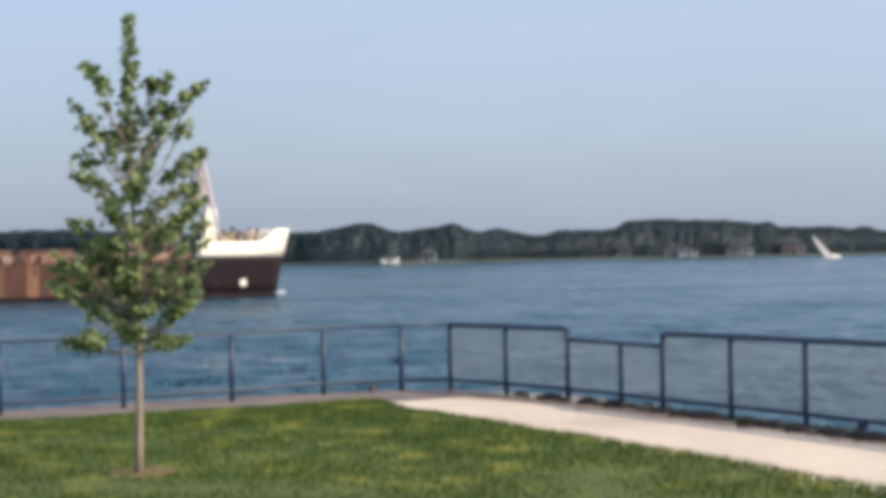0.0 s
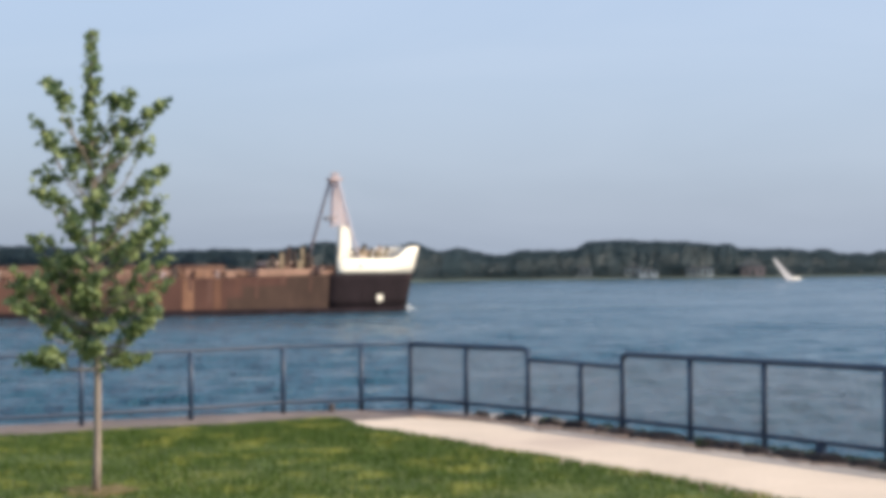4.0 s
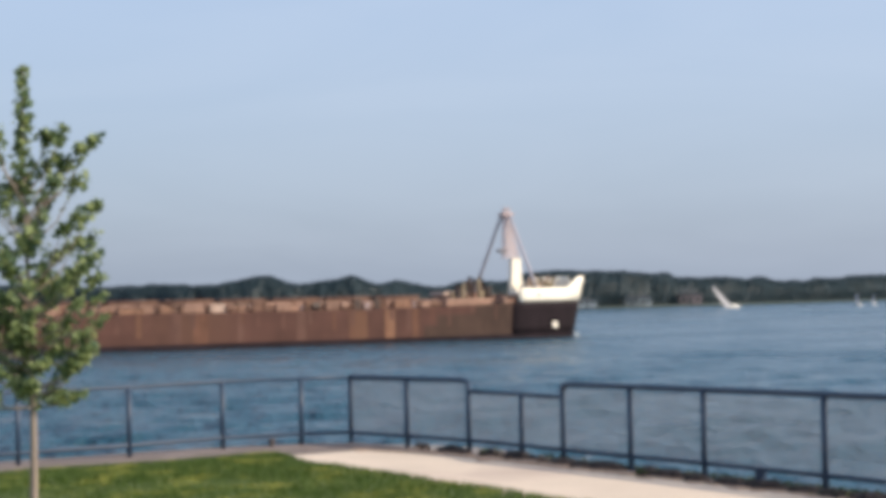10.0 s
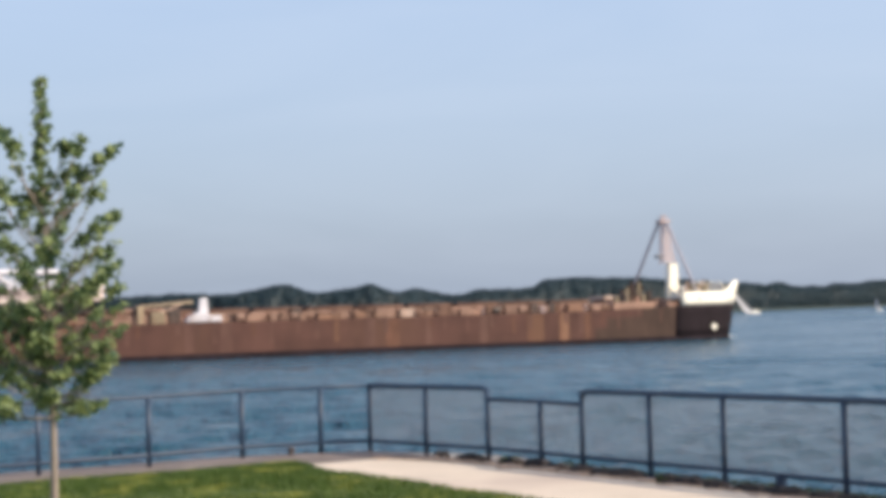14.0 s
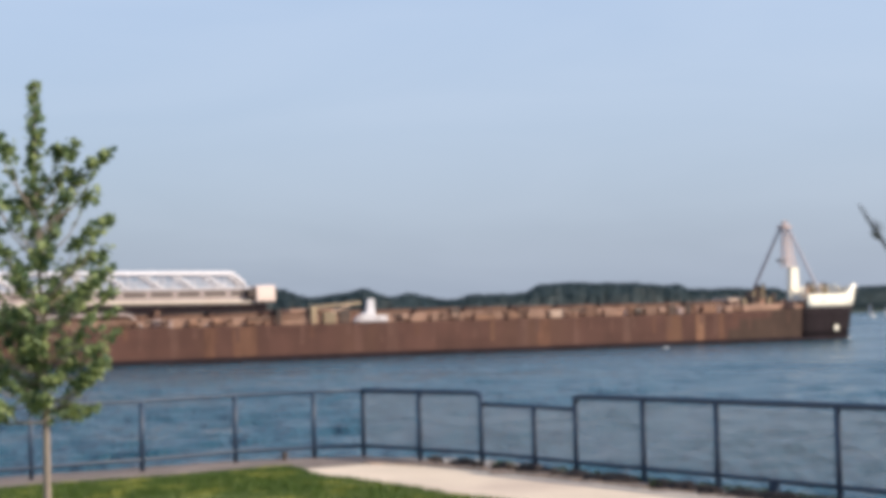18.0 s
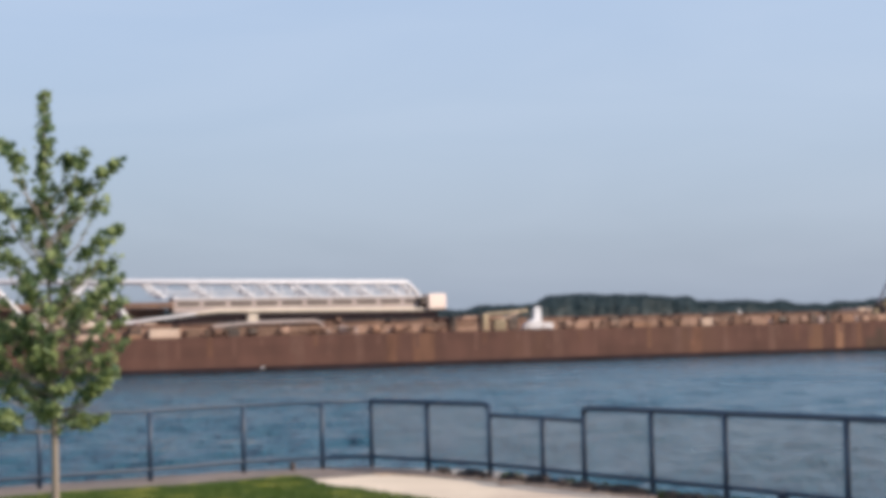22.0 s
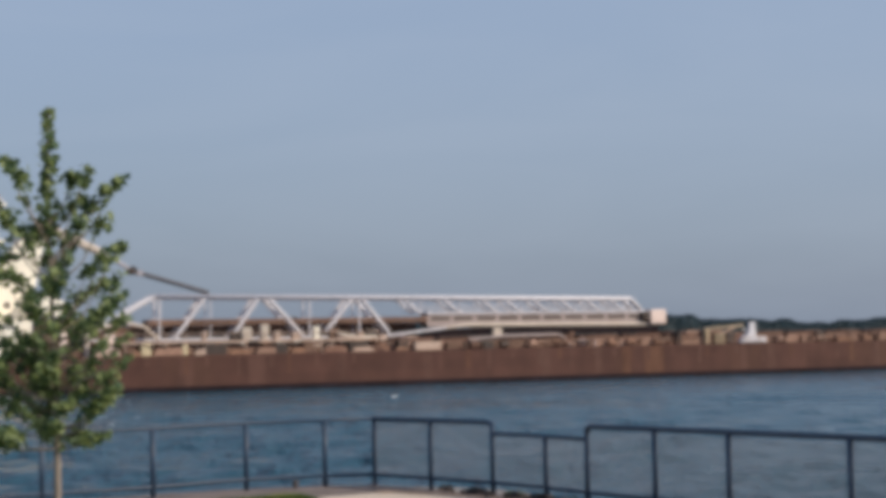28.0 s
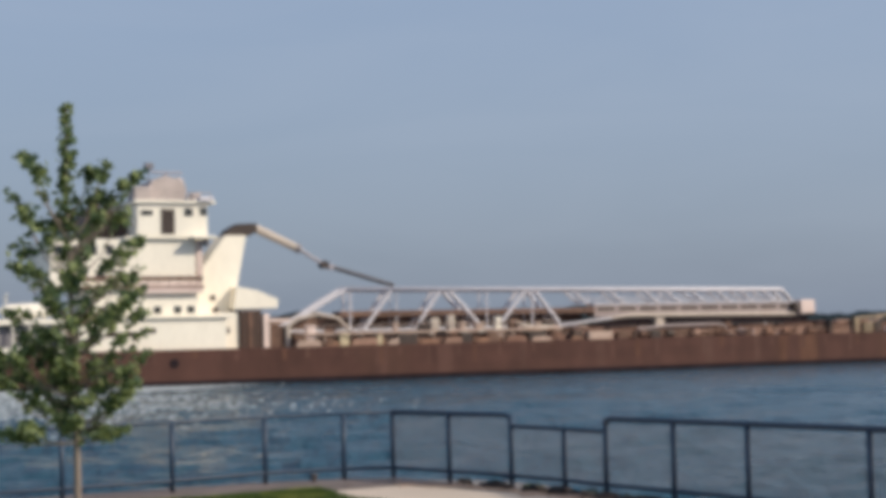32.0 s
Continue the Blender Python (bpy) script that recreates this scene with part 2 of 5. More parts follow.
HEAD_PALE = material("pale_pink_paint", (0.78, 0.64, 0.585), 0.6, vary=0.1, scale=0.4, fine=2.5, stain=(0.45, 0.33, 0.27), stain_amount=0.3)
ROOF_PINK = material("weathered_pink_paint", (0.46, 0.4, 0.38), 0.65, vary=0.2, scale=0.5, fine=2.5, stain=(0.3, 0.25, 0.23), stain_amount=0.5)
MID_BROWN = material("brown_deck_paint", (0.15, 0.085, 0.06), 0.75, vary=0.3, scale=0.5, fine=2.0, stain=(0.24, 0.14, 0.09), stain_amount=0.5)
RUST_ORANGE = material("orange_rust", (0.26, 0.145, 0.095), 0.85, vary=0.3, scale=0.5, fine=2.5, spread=0.2)
OLIVE = material("olive_deck_paint", (0.25, 0.2, 0.13), 0.75, vary=0.25, scale=0.6, fine=3.0)
CREAM_YELLOW = material("cream_yellow_paint", (0.55, 0.46, 0.3), 0.65, vary=0.15, scale=0.6, fine=3.0)
MAST_PALE = material("faded_pink_white", (0.6, 0.5, 0.5), 0.6, vary=0.15, scale=0.8, fine=3.0)
ROPE = material("dark_wire_rope", (0.07, 0.07, 0.085), 0.6, vary=0.2, scale=1.0, fine=4.0)
MAST_GREY = material("mast_grey_paint", (0.38, 0.36, 0.4), 0.55, vary=0.12, scale=0.6, fine=3.0)
GREY_WHITE = material("grey_white_paint", (0.55, 0.53, 0.52), 0.55, vary=0.12, scale=0.6, fine=3.0)
TAN = material("tan_steel", (0.29, 0.175, 0.128), 0.7, vary=0.25, scale=0.3, fine=2.0, stain=(0.16, 0.065, 0.04), stain_amount=0.8,
               spread=0.25)
BEIGE = material("beige_belt_gallery", (0.5, 0.37, 0.3), 0.65, vary=0.15, scale=0.4, fine=2.0, stain=(0.4, 0.24, 0.17),
                 stain_amount=0.5)
DECK_RED = material("deck_red", (0.1, 0.05, 0.038), 0.85, vary=0.3, scale=0.2, fine=1.5, stain=(0.22, 0.125, 0.085),
                    stain_amount=0.6)
DARK = material("dark_machinery", (0.045, 0.03, 0.025), 0.6, vary=0.3, scale=0.6, fine=3.0)
STACK = material("brown_black_funnel", (0.06, 0.032, 0.022), 0.55, vary=0.2, scale=0.5, fine=3.0)
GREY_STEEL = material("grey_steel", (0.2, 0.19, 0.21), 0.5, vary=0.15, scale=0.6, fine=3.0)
MAST_PINK = material("faded_red_steel", (0.42, 0.32, 0.31), 0.6, vary=0.15, scale=0.8, fine=3.0)
GLASS_DARK = material("dark_window_glass", (0.03, 0.035, 0.04), 0.08, vary=0.1)
FOAM = material("white_foam", (0.6, 0.66, 0.72), 0.8, vary=0.2, scale=0.8, fine=5.0, bump=0.5)
WAKE = material("thin_foam", (0.42, 0.47, 0.5), 0.7, vary=0.25, scale=0.8, fine=5.0, bump=0.5)
YELLOW = material("faded_yellow_paint", (0.37, 0.28, 0.18), 0.6, vary=0.15, scale=0.6, fine=3.0)
# Distance haze over the woods is put into the leaf colour as blue-grey.
FAR_LEAF = leaf_material("hazy_far_foliage", (0.03, 0.058, 0.074), (0.035, 0.064, 0.078), 0.4)
FAR_TRUNK = material("far_bark", (0.08, 0.07, 0.06), 0.9)
SHORE_SOIL = material("shore_grass", (0.04, 0.055, 0.045), 0.95, vary=0.35, scale=0.03, fine=0.4,
                      stain=(0.1, 0.11, 0.085), stain_amount=0.6)
WALL_WHITE = material("white_siding", (0.78, 0.76, 0.72), 0.7, vary=0.06, scale=0.4, fine=3.0)
WALL_GREY = material("grey_siding", (0.17, 0.2, 0.22), 0.7, vary=0.1, scale=0.4, fine=3.0)
WALL_PALE = material("pale_siding", (0.3, 0.34, 0.36), 0.7, vary=0.1, scale=0.4, fine=3.0)
WALL_BROWN = material("brown_siding", (0.15, 0.125, 0.13), 0.8, vary=0.15, scale=0.4, fine=3.0)
ROOF = material("grey_shingle", (0.1, 0.11, 0.115), 0.85, vary=0.2, scale=0.6, fine=4.0)
SAIL = material("sail_cloth", (0.62, 0.61, 0.63), 0.8, vary=0.05, scale=0.5, fine=2.0)
FEATHER = material("white_feather", (0.8, 0.8, 0.8), 0.8, vary=0.08, scale=6.0, fine=40.0)
DARK_FEATHER = material("dark_feather", (0.09, 0.09, 0.1), 0.8, vary=0.2, scale=6.0, fine=40.0)


# ---- mesh helpers ----
def mesh_of(name, bm, mat, smooth=False):
    me = bpy.data.meshes.new(name)
    bm.to_mesh(me)
    bm.free()
    me.materials.append(mat)
    if smooth:
        me.polygons.foreach_set("use_smooth", [True] * len(me.polygons))
    return me


def part(name, bm, mat, parent, label="", smooth=False):
    ob = new(name, mesh_of(name, bm, mat, smooth))
    ob.parent = parent
    if label:
        tagged(ob, label)
    return ob


def piece(name, me, parent, m):
    ob = new(name, me)
    ob.parent = parent
    ob.matrix_basis = m
    return ob


def thing(name, label, category, at=(0, 0, 0), group="", kind=""):
    ob = new(name)
    ob.location = at
    ob.empty_display_size = 0.2
    return tagged(ob, label, category, group, kind)


def box(x0, x1, y0, y1, z0, z1, bevel=0.0, bm=None):
    bm = bm or bmesh.new()
    m = Matrix.LocRotScale(((x0 + x1) / 2, (y0 + y1) / 2, (z0 + z1) / 2), None, (x1 - x0, y1 - y0, z1 - z0))
    made = bmesh.ops.create_cube(bm, size=1, matrix=m)
    if bevel:
        edges = {e for v in made["verts"] for e in v.link_edges}
        bmesh.ops.bevel(bm, geom=list(edges), offset=bevel, segments=2, affect="EDGES", profile=0.5)
    return bm


def tube(points, radius, sides=8, bm=None, closed=True):
    """A round bar along points; radius is one number or one for each point."""
    bm = bm or bmesh.new()
    pts = [Vector(p) for p in points]
    radii = radius if isinstance(radius, (list, tuple)) else [radius] * len(pts)
    rings = []
    for i, p in enumerate(pts):
        way = (pts[min(i + 1, len(pts) - 1)] - pts[max(i - 1, 0)]).normalized()
        side = way.orthogonal().normalized() if abs(way.z) > 0.95 else way.cross(Vector((0, 0, 1))).normalized()
        up = side.cross(way)
        rings.append([bm.verts.new(p + radii[i] * (math.cos(a) * side + math.sin(a) * up))
                      for a in (2 * math.pi * k / sides for k in range(sides))])
    for r, s in zip(rings, rings[1:]):
        for k in range(sides):
            bm.faces.new((r[k], r[(k + 1) % sides], s[(k + 1) % sides], s[k]))
    if closed:
        bm.faces.new(rings[0][::-1])
        bm.faces.new(rings[-1])
    bmesh.ops.recalc_face_normals(bm, faces=bm.faces)
    return bm


def prism(outline, depth0, depth1, axis="y", bm=None):
    """A flat outline of (a, b) pairs pushed along an axis: 'y' takes (x, z), 'z' takes (x, y), 'x' takes (y, z)."""
    bm = bm or bmesh.new()

    def at(a, b, d):
        return {"y": (a, d, b), "z": (a, b, d), "x": (d, a, b)}[axis]
    lo = [bm.verts.new(at(a, b, depth0)) for a, b in outline]
    hi = [bm.verts.new(at(a, b, depth1)) for a, b in outline]
    n = len(outline)
    bm.faces.new(lo)
    bm.faces.new(hi[::-1])
    for i in range(n):
        bm.faces.new((lo[i], lo[(i + 1) % n], hi[(i + 1) % n], hi[i]))
    bmesh.ops.recalc_face_normals(bm, faces=bm.faces)
    return bm


def sheet(name, verts, faces, mat, smooth=False):
    me = bpy.data.meshes.new(name)
    me.from_pydata(verts, [], faces)
    me.materials.append(mat)
    if smooth:
        me.polygons.foreach_set("use_smooth", [True] * len(me.polygons))
    return me


def leaves(rng, centres, size, flat=0.0, aspect=0.75):
    """Many small folded leaves, two triangles each side of the rib; centres is an array of places."""
    n = len(centres)
    a = rng.normal(size=(n, 3))
    a[:, 2] *= 1 - flat
    a /= np.linalg.norm(a, axis=1, keepdims=True) + 1e-9
    b = rng.normal(size=(n, 3))
    b -= a * (a * b).sum(1, keepdims=True)
    b /= np.linalg.norm(b, axis=1, keepdims=True) + 1e-9
    c = np.cross(a, b)
    s = size * rng.uniform(0.6, 1.35, size=(n, 1))
    tip, tail = centres + a * s * 0.5, centres - a * s * 0.5
    left = centres + b * s * 0.5 * aspect + c * s * 0.12
    right = centres - b * s * 0.5 * aspect + c * s * 0.12
    verts = np.stack([tail, right, tip, left], 1).reshape(-1, 3)
    i = np.arange(n)[:, None] * 4
    faces = np.concatenate([i + [0, 1, 2], i + [0, 2, 3]], 1).reshape(-1, 3)
    return verts, faces


# ---- water ----
def build_water():
    rows = [22.0]
    while rows[-1] < 900:
        rows.append(rows[-1] * 1.0045 + 0.02)
    rows += [1100, 1500, 2200, 3200, 4700]
    u = np.concatenate([[-14, -5, -2.4, -1.4], np.linspace(-1, 1, 400), [1.4, 2.4, 5, 14]])
    y = np.array(rows)[:, None]
    x = u[None, :] * (y + 45) * 0.36
    y = y + 0 * x
    step = np.maximum(np.gradient(np.array(rows))[:, None], np.abs(np.gradient(x, axis=1)))
    z = np.zeros_like(x)
    rng = np.random.default_rng(4)
    for k in range(26):
        length = 1.1 * 1.12 ** k
        way = math.radians(-72 + rng.normal() * (34 if k < 15 else 16))
        kx, ky = math.cos(way) * 2 * math.pi / length, math.sin(way) * 2 * math.pi / length
        gain = np.clip((length / step - 3) / 3, 0, 1)
        fade = np.clip(0.55 + 0.55 * np.sin(x * 0.021 + k) * np.sin(y * 0.013 + 2.1 * k), 0.1, 1.1)
        z += np.clip(1.6 - y / 190, 0.3, 1.25) * gain * fade * 0.03 * length ** 0.38 * np.sin(kx * x + ky * y + rng.uniform(0, 6.28))
    verts = np.stack([x, y, z], -1).reshape(-1, 3)
    nr, nc = x.shape
    i = (np.arange(nr - 1)[:, None] * nc + np.arange(nc - 1)[None, :]).reshape(-1, 1)
    faces = i + np.array([[0, 1, nc + 1, nc]])
    ob = new("water", sheet("water", verts.tolist(), faces.tolist(), WATER_MAT, True))
    ob.location = (0, 0, WATER)
    return tagged(ob, "wide choppy blue river water under a pale sky", "water", kind="structure")


# ---- the near bank ----
TIP = (-2.45, 24.35)
LAWN_LEFT = [TIP, (-3.78, 23.7), (-5.27, 22.88), (-7.42, 21.75), (-13, 18.6), (-30, 9.3), (-60, -6)]
LAWN_RIGHT = [TIP, (-1.77, 23.09), (-0.63, 21.6), (0.31, 20.11), (1.41, 18.5), (2.92, 16.0), (4.6, 13.2), (12, 1), (22, -15)]
EDGE_LEFT = [(-1.42, 27.0), (-2.3, 26.85), (-3.6, 26.5), (-4.95, 25.75), (-6.3, 25.0), (-7.7, 24.15), (-14, 20.8), (-30, 11.6), (-60, -5)]
EDGE_RIGHT = [(-1.42, 27.0), (0.3, 26.4), (1.15, 25.2), (1.6, 24.06), (2.0, 23.15), (2.76, 22.05), (3.56, 20.99), (4.7, 19.37), (6.34, 17.03), (7.4, 15.65), (16.6, 2.6), (28, -13)]


def rise(y):
    t = min(1, max(0, (14 - y) / 14))
    return 0.75 * t * t * (3 - 2 * t)


def across(line, y):
    for (x0, y0), (x1, y1) in zip(line, line[1:]):
        if y1 <= y <= y0:
            return x0 + (x1 - x0) * (y0 - y) / (y0 - y1)
    return line[-1][0]


def build_bank():
    # the body of the land: a sheet with a vertical seawall face
    ys = [26.99 - 0.5 * k for k in range(64)] + [-5.0]
    verts, faces = [], []
    for y in ys:
        a, b = across(EDGE_LEFT, y), across(EDGE_RIGHT, y)
        z = rise(y) - 0.06
        verts += [(a, y, -5), (a, y, z), (b, y, z), (b, y, -5)]
    for k in range(len(ys) - 1):
        i = 4 * k
        for j in range(3):
            faces.append((i + j, i + j + 1, i + j + 5, i + j + 4))
    n = len(verts)
    verts += [(-60, -5, 0.69), (28, -5, 0.69), (900, -40, 0.69), (900, -3000, 0.69), (-3000, -3000, 0.69), (-3000, -40, 0.69)]
    faces.append((n, n + 1, n + 2, n + 3, n + 4, n + 5))
    ground = new("ground", sheet("ground", verts, faces, KERB))
    tagged(ground, "concrete seawall bank along the river", "ground", kind="structure")
    # lawn
    rng = random.Random(3)
    ys = [24.33 - 0.25 * k for k in range(40)] + [14.4 - 1.2 * k for k in range(17)]
    verts, faces, cols = [], [], 42
    for y in ys:
        a, b = across(LAWN_LEFT, y), across(LAWN_RIGHT, y)
        a, b = max(a, -40) + rng.uniform(-0.05, 0.05), b + rng.uniform(-0.06, 0.06)
        for c in range(cols):
            x = a + (b - a) * c / (cols - 1)
            lump = 0.03 * noise.noise((x * 0.8, y * 0.8, 0)) if 0 < c < cols - 1 else 0
            verts.append((x, y, rise(y) + 0.035 + lump if 0 < c < cols - 1 else rise(y) - 0.05))
    for r in range(len(ys) - 1):
        for c in range(cols - 1):
            i = r * cols + c
            faces.append((i, i + 1, i + cols + 1, i + cols))
    lawn = new("lawn", sheet("lawn", verts, faces, GRASS_SOIL, True))
    tagged(lawn, "mown green lawn with paler clover patches", "lawn", kind="structure")
    # blades of grass
    g = np.random.default_rng(5)
    n = 90000
    y = 14.6 + 9.7 * g.random(n) ** 0.9
    lo = np.array([max(across(LAWN_LEFT, v), -9.5) for v in y])
    hi = np.array([across(LAWN_RIGHT, v) for v in y])
    x = lo + (hi - lo) * g.random(n)
    x += g.normal(size=n) * 0.02
    clump = np.array([noise.noise((a * 0.9, b * 0.9, 7.0)) for a, b in zip(x, y)])
    high = (0.035 + 0.03 * g.random(n)) * (1 + 0.7 * clump)
    turn = g.random(n) * 6.283
    w = 0.006 + 0.006 * g.random(n)
    lean = g.normal(size=(n, 2)) * 0.02
    base = np.stack([x, y, np.full(n, 0.02)], 1)
    d = np.stack([np.cos(turn) * w, np.sin(turn) * w, 0 * w], 1)
    top = base + np.stack([lean[:, 0], lean[:, 1], high + 0.02], 1)
    verts = np.stack([base - d, base + d, top], 1).reshape(-1, 3)
    faces = np.arange(3 * n).reshape(-1, 3)
    blades = new("grass", sheet("grass", verts.tolist(), faces.tolist(), GRASS))
    tagged(blades, "short mown blades of green grass", "grass", kind="stuff")


def along(line, d):
    for p, q in zip(line, line[1:]):
        p, q = Vector(p), Vector(q)
        n = (q - p).length
        if d <= n:
            return p + (q - p) * (d / n)
        d -= n
    return Vector(line[-1])


def build_paths():
    path = tagged(new("concrete_path"), "pale concrete footpath beside the lawn", "path", kind="structure")
    inner = [(-2.5, 24.44), (-1.82, 23.02), (-0.68, 21.53), (0.26, 20.04), (1.36, 18.43), (2.87, 15.93), (4.55, 13.1), (8.0, 7.5)]
    outer = [(-1.25, 25.2), (-0.55, 24.85), (0.28, 24.05), (1.5, 22.32), (3.08, 20.2), (4.22, 18.62), (5.45, 16.9), (11, 9.3)]
    total_i = sum((Vector(b) - Vector(a)).length for a, b in zip(inner, inner[1:]))
    count = 11

    def facing(p):
        return min((along(outer, d * 0.05) for d in range(520)), key=lambda q: (q - p).length)
    for k in range(count):
        a, b = k / count, (k + 1) / count - 0.0004
        p = [along(inner, f * total_i) for f in (a, (a + b) / 2, b)]
        q = [facing(v) for v in p]
        if k == 0:
            q[0] = Vector(outer[0])
        if k == count - 1:
            q[2] = Vector(outer[-1])
        q.reverse()
        zs = max(rise(min(v[1] for v in p)) - 0.02, 0)
        part("slab", prism([(v[0], v[1]) for v in p + q], zs - 0.12, zs, "z"), CONCRETE, path)
    prom = tagged(new("paved_promenade"), "brown paved strip along the river railing", "pavement", kind="structure")
    inner = [(-30, 9.2), (-13, 18.55), (-7.42, 21.7), (-5.27, 22.83), (-3.78, 23.65), (-2.5, 24.45), (-1.27, 25.24), (-0.57, 24.92)]
    outer = [(-30, 11.3), (-14, 20.5), (-7.65, 23.85), (-4.9, 25.5), (-3.55, 26.25), (-2.25, 26.6), (-1.42, 26.62), (-0.3, 25.55)]
    for k in range(len(inner) - 1):
        runs = 8 if k < 2 else 3
        for j in range(runs):
            a, b = j / runs, (j + 1) / runs - 0.006
            pi = [Vector(inner[k]).lerp(Vector(inner[k + 1]), f) for f in (a, b)]
            po = [Vector(outer[k]).lerp(Vector(outer[k + 1]), f) for f in (b, a)]
            for c, e in ((0, 0.33), (0.336, 0.66), (0.666, 1)):
                quad = [pi[0].lerp(po[1], c), pi[1].lerp(po[0], c), pi[1].lerp(po[0], e), pi[0].lerp(po[1], e)]
                part("paver", prism([(v[0], v[1]) for v in quad], -0.1, -0.004 + 0.004 * ((j + k) % 2), "z"), PAVER, prom)


def build_rubble():
    """Heaps of dark soil and broken stone, with weeds on some, where the path meets the railing's kerb."""
    rng = random.Random(8)
    heaps = ((-0.27, 25.68, 0.1, 0), (0.2, 24.85, 0.26, 0), (0.74, 24.3, 0.16, 1), (1.12, 23.82, 0.2, 0), (1.36, 23.37, 0.13, 0), (1.69, 22.75, 0.2, 0), (1.95, 22.4, 0.12, 0),
             (2.2, 22.0, 0.25, 0), (2.66, 21.3, 0.16, 1), (2.9, 20.85, 0.24, 0), (3.18, 20.4, 0.16, 0), (3.5, 19.95, 0.22, 0), (3.82, 19.5, 0.28, 0), (4.2, 18.98, 0.2, 0), (4.42, 18.6, 0.2, 1), (4.75, 18.15, 0.26, 0))
    way = Vector((0.58, -0.81, 0))
    for x, y, size, weeds in heaps:
        heap = thing("rubble_heap", "dark soil and broken stones against the kerb", "rubble", (x, y, -0.03), "heaps along the path")
        soil = bmesh.new()
        bmesh.ops.create_icosphere(soil, subdivisions=3, radius=1, matrix=Matrix.LocRotScale(None, Euler((0, 0, math.atan2(way.y, way.x))), (1.5 * size, 0.1 + 0.3 * size, 0.07 + 0.2 * size)))
        for v in soil.verts:
            v.co += Vector(noise.noise_vector((v.co.x * 9 + x * 7, v.co.y * 9 + y, v.co.z * 9))) * 0.05
        part("soil", soil, STONE, heap)
        for k in range(12):
            p = way * rng.uniform(-1.4, 1.4) * size + Vector((rng.uniform(-0.09, 0.09), rng.uniform(-0.09, 0.09), 0.02))
            r = rng.uniform(0.018, 0.05)
            bm = bmesh.new()
            bmesh.ops.create_icosphere(bm, subdivisions=1, radius=1, matrix=Matrix.LocRotScale(p, Euler((rng.random(), rng.random(), rng.random() * 6)), (r * 1.6, r, r * 0.8)))
            for v in bm.verts:
                v.co += Vector(noise.noise_vector(v.co * 30)) * 0.008
            part("stone", bm, STONE, heap)
        if weeds:
            g = np.random.default_rng(int(x * 100))
            c = np.array([(g.normal() * size * 0.5, g.normal() * size * 0.5, 0.03 + 0.07 * g.random()) for _ in range(120)])
            v, f = leaves(g, c, 0.05, 0.0, 0.4)
            ob = new("weeds", sheet("weeds", v.tolist(), f.tolist(), GRASS))
            ob.parent = heap
            tagged(ob, "short green weeds", kind="stuff")
    # bare soil worn into the lawn's edge and washed over the path's rim
    worn = bmesh.new()
    lawn_rim = [TIP, (-1.77, 23.09), (-0.63, 21.6), (0.31, 20.11), (1.41, 18.5), (2.92, 16.0)]
    river_rim = [(-1.2, 25.3), (-0.5, 24.95), (0.3, 24.15), (1.52, 22.45), (3.1, 20.32), (4.24, 18.75), (5.4, 17.1)]
    for rim, count, spread, drop in ((lawn_rim, 150, 0.07, 0.02), (river_rim, 130, 0.09, 0.0)):
        for _ in range(count):
            p = along(rim, rng.random() ** 1.3 * 9.5)
            r = rng.uniform(0.03, 0.13)
            ring = []
            for j in range(9):
                a, q = j * 0.698, r * rng.uniform(0.6, 1.2)
                ring.append((p.x + rng.uniform(-0.02, 0.02) + q * math.cos(a) * 1.2, p.y + q * math.sin(a) * 1.2))
            dx, dy = rng.gauss(0, spread), rng.gauss(0, spread)
            prism([(x + dx, y + dy) for x, y in ring], -0.03, 0.006 + rng.random() * 0.012, "z", worn)
    tagged(new("worn_soil", mesh_of("worn_soil", worn, WORN_SOIL)), "bare reddish-brown soil worn along the path's edges", "soil", kind="stuff")
    # a dark green fringe of small leaves on the wall's outer edge
    g = np.random.default_rng(31)
    run = [along(EDGE_RIGHT[3:10], d) for d in g.random(2600) ** 0.8 * 10.2]
    c = np.array([(p.x - 0.08 + g.normal() * 0.05, p.y - 0.06 + g.normal() * 0.05, -0.045 + 0.06 * g.random()) for p in run])
    v, f = leaves(g, c, 0.06, 0.3, 0.6)
    tagged(new("moss_fringe", sheet("moss_fringe", v.tolist(), f.tolist(), FRINGE_LEAF)), "dark green leafy fringe on the wall's edge", "moss", kind="stuff")
    # a short rusty bollard by the railing's corner
    b = thing("bollard", "short rusty brown iron bollard by the railing", "bollard", (-2.66, 26.25, -0.02))
    part("stem", tube([(0, 0, 0), (0, 0, 0.11)], 0.045, 12), RUSTY_IRON, b, smooth=True)
    part("cap", tube([(0, 0, 0.1), (0, 0, 0.125), (0, 0, 0.14)], [0.06, 0.06, 0.035], 12), RUSTY_IRON, b)


# ---- railing ----
POSTS = [(-11.5, 20.95), (-9.6, 22.05), (-7.65, 23.1), (-6.1, 24.0), (-4.66, 24.9), (-3.4, 26.0), (-2.2, 26.44), (-1.42, 26.59),
         (-0.5, 25.66), (0.44, 24.69), (1.18, 23.75), (1.71, 22.93), (2.52, 21.87), (3.32, 20.81), (3.87, 20.03), (4.46, 19.19),
         (5.13, 18.22), (6.1, 16.85), (7.1, 15.45)]


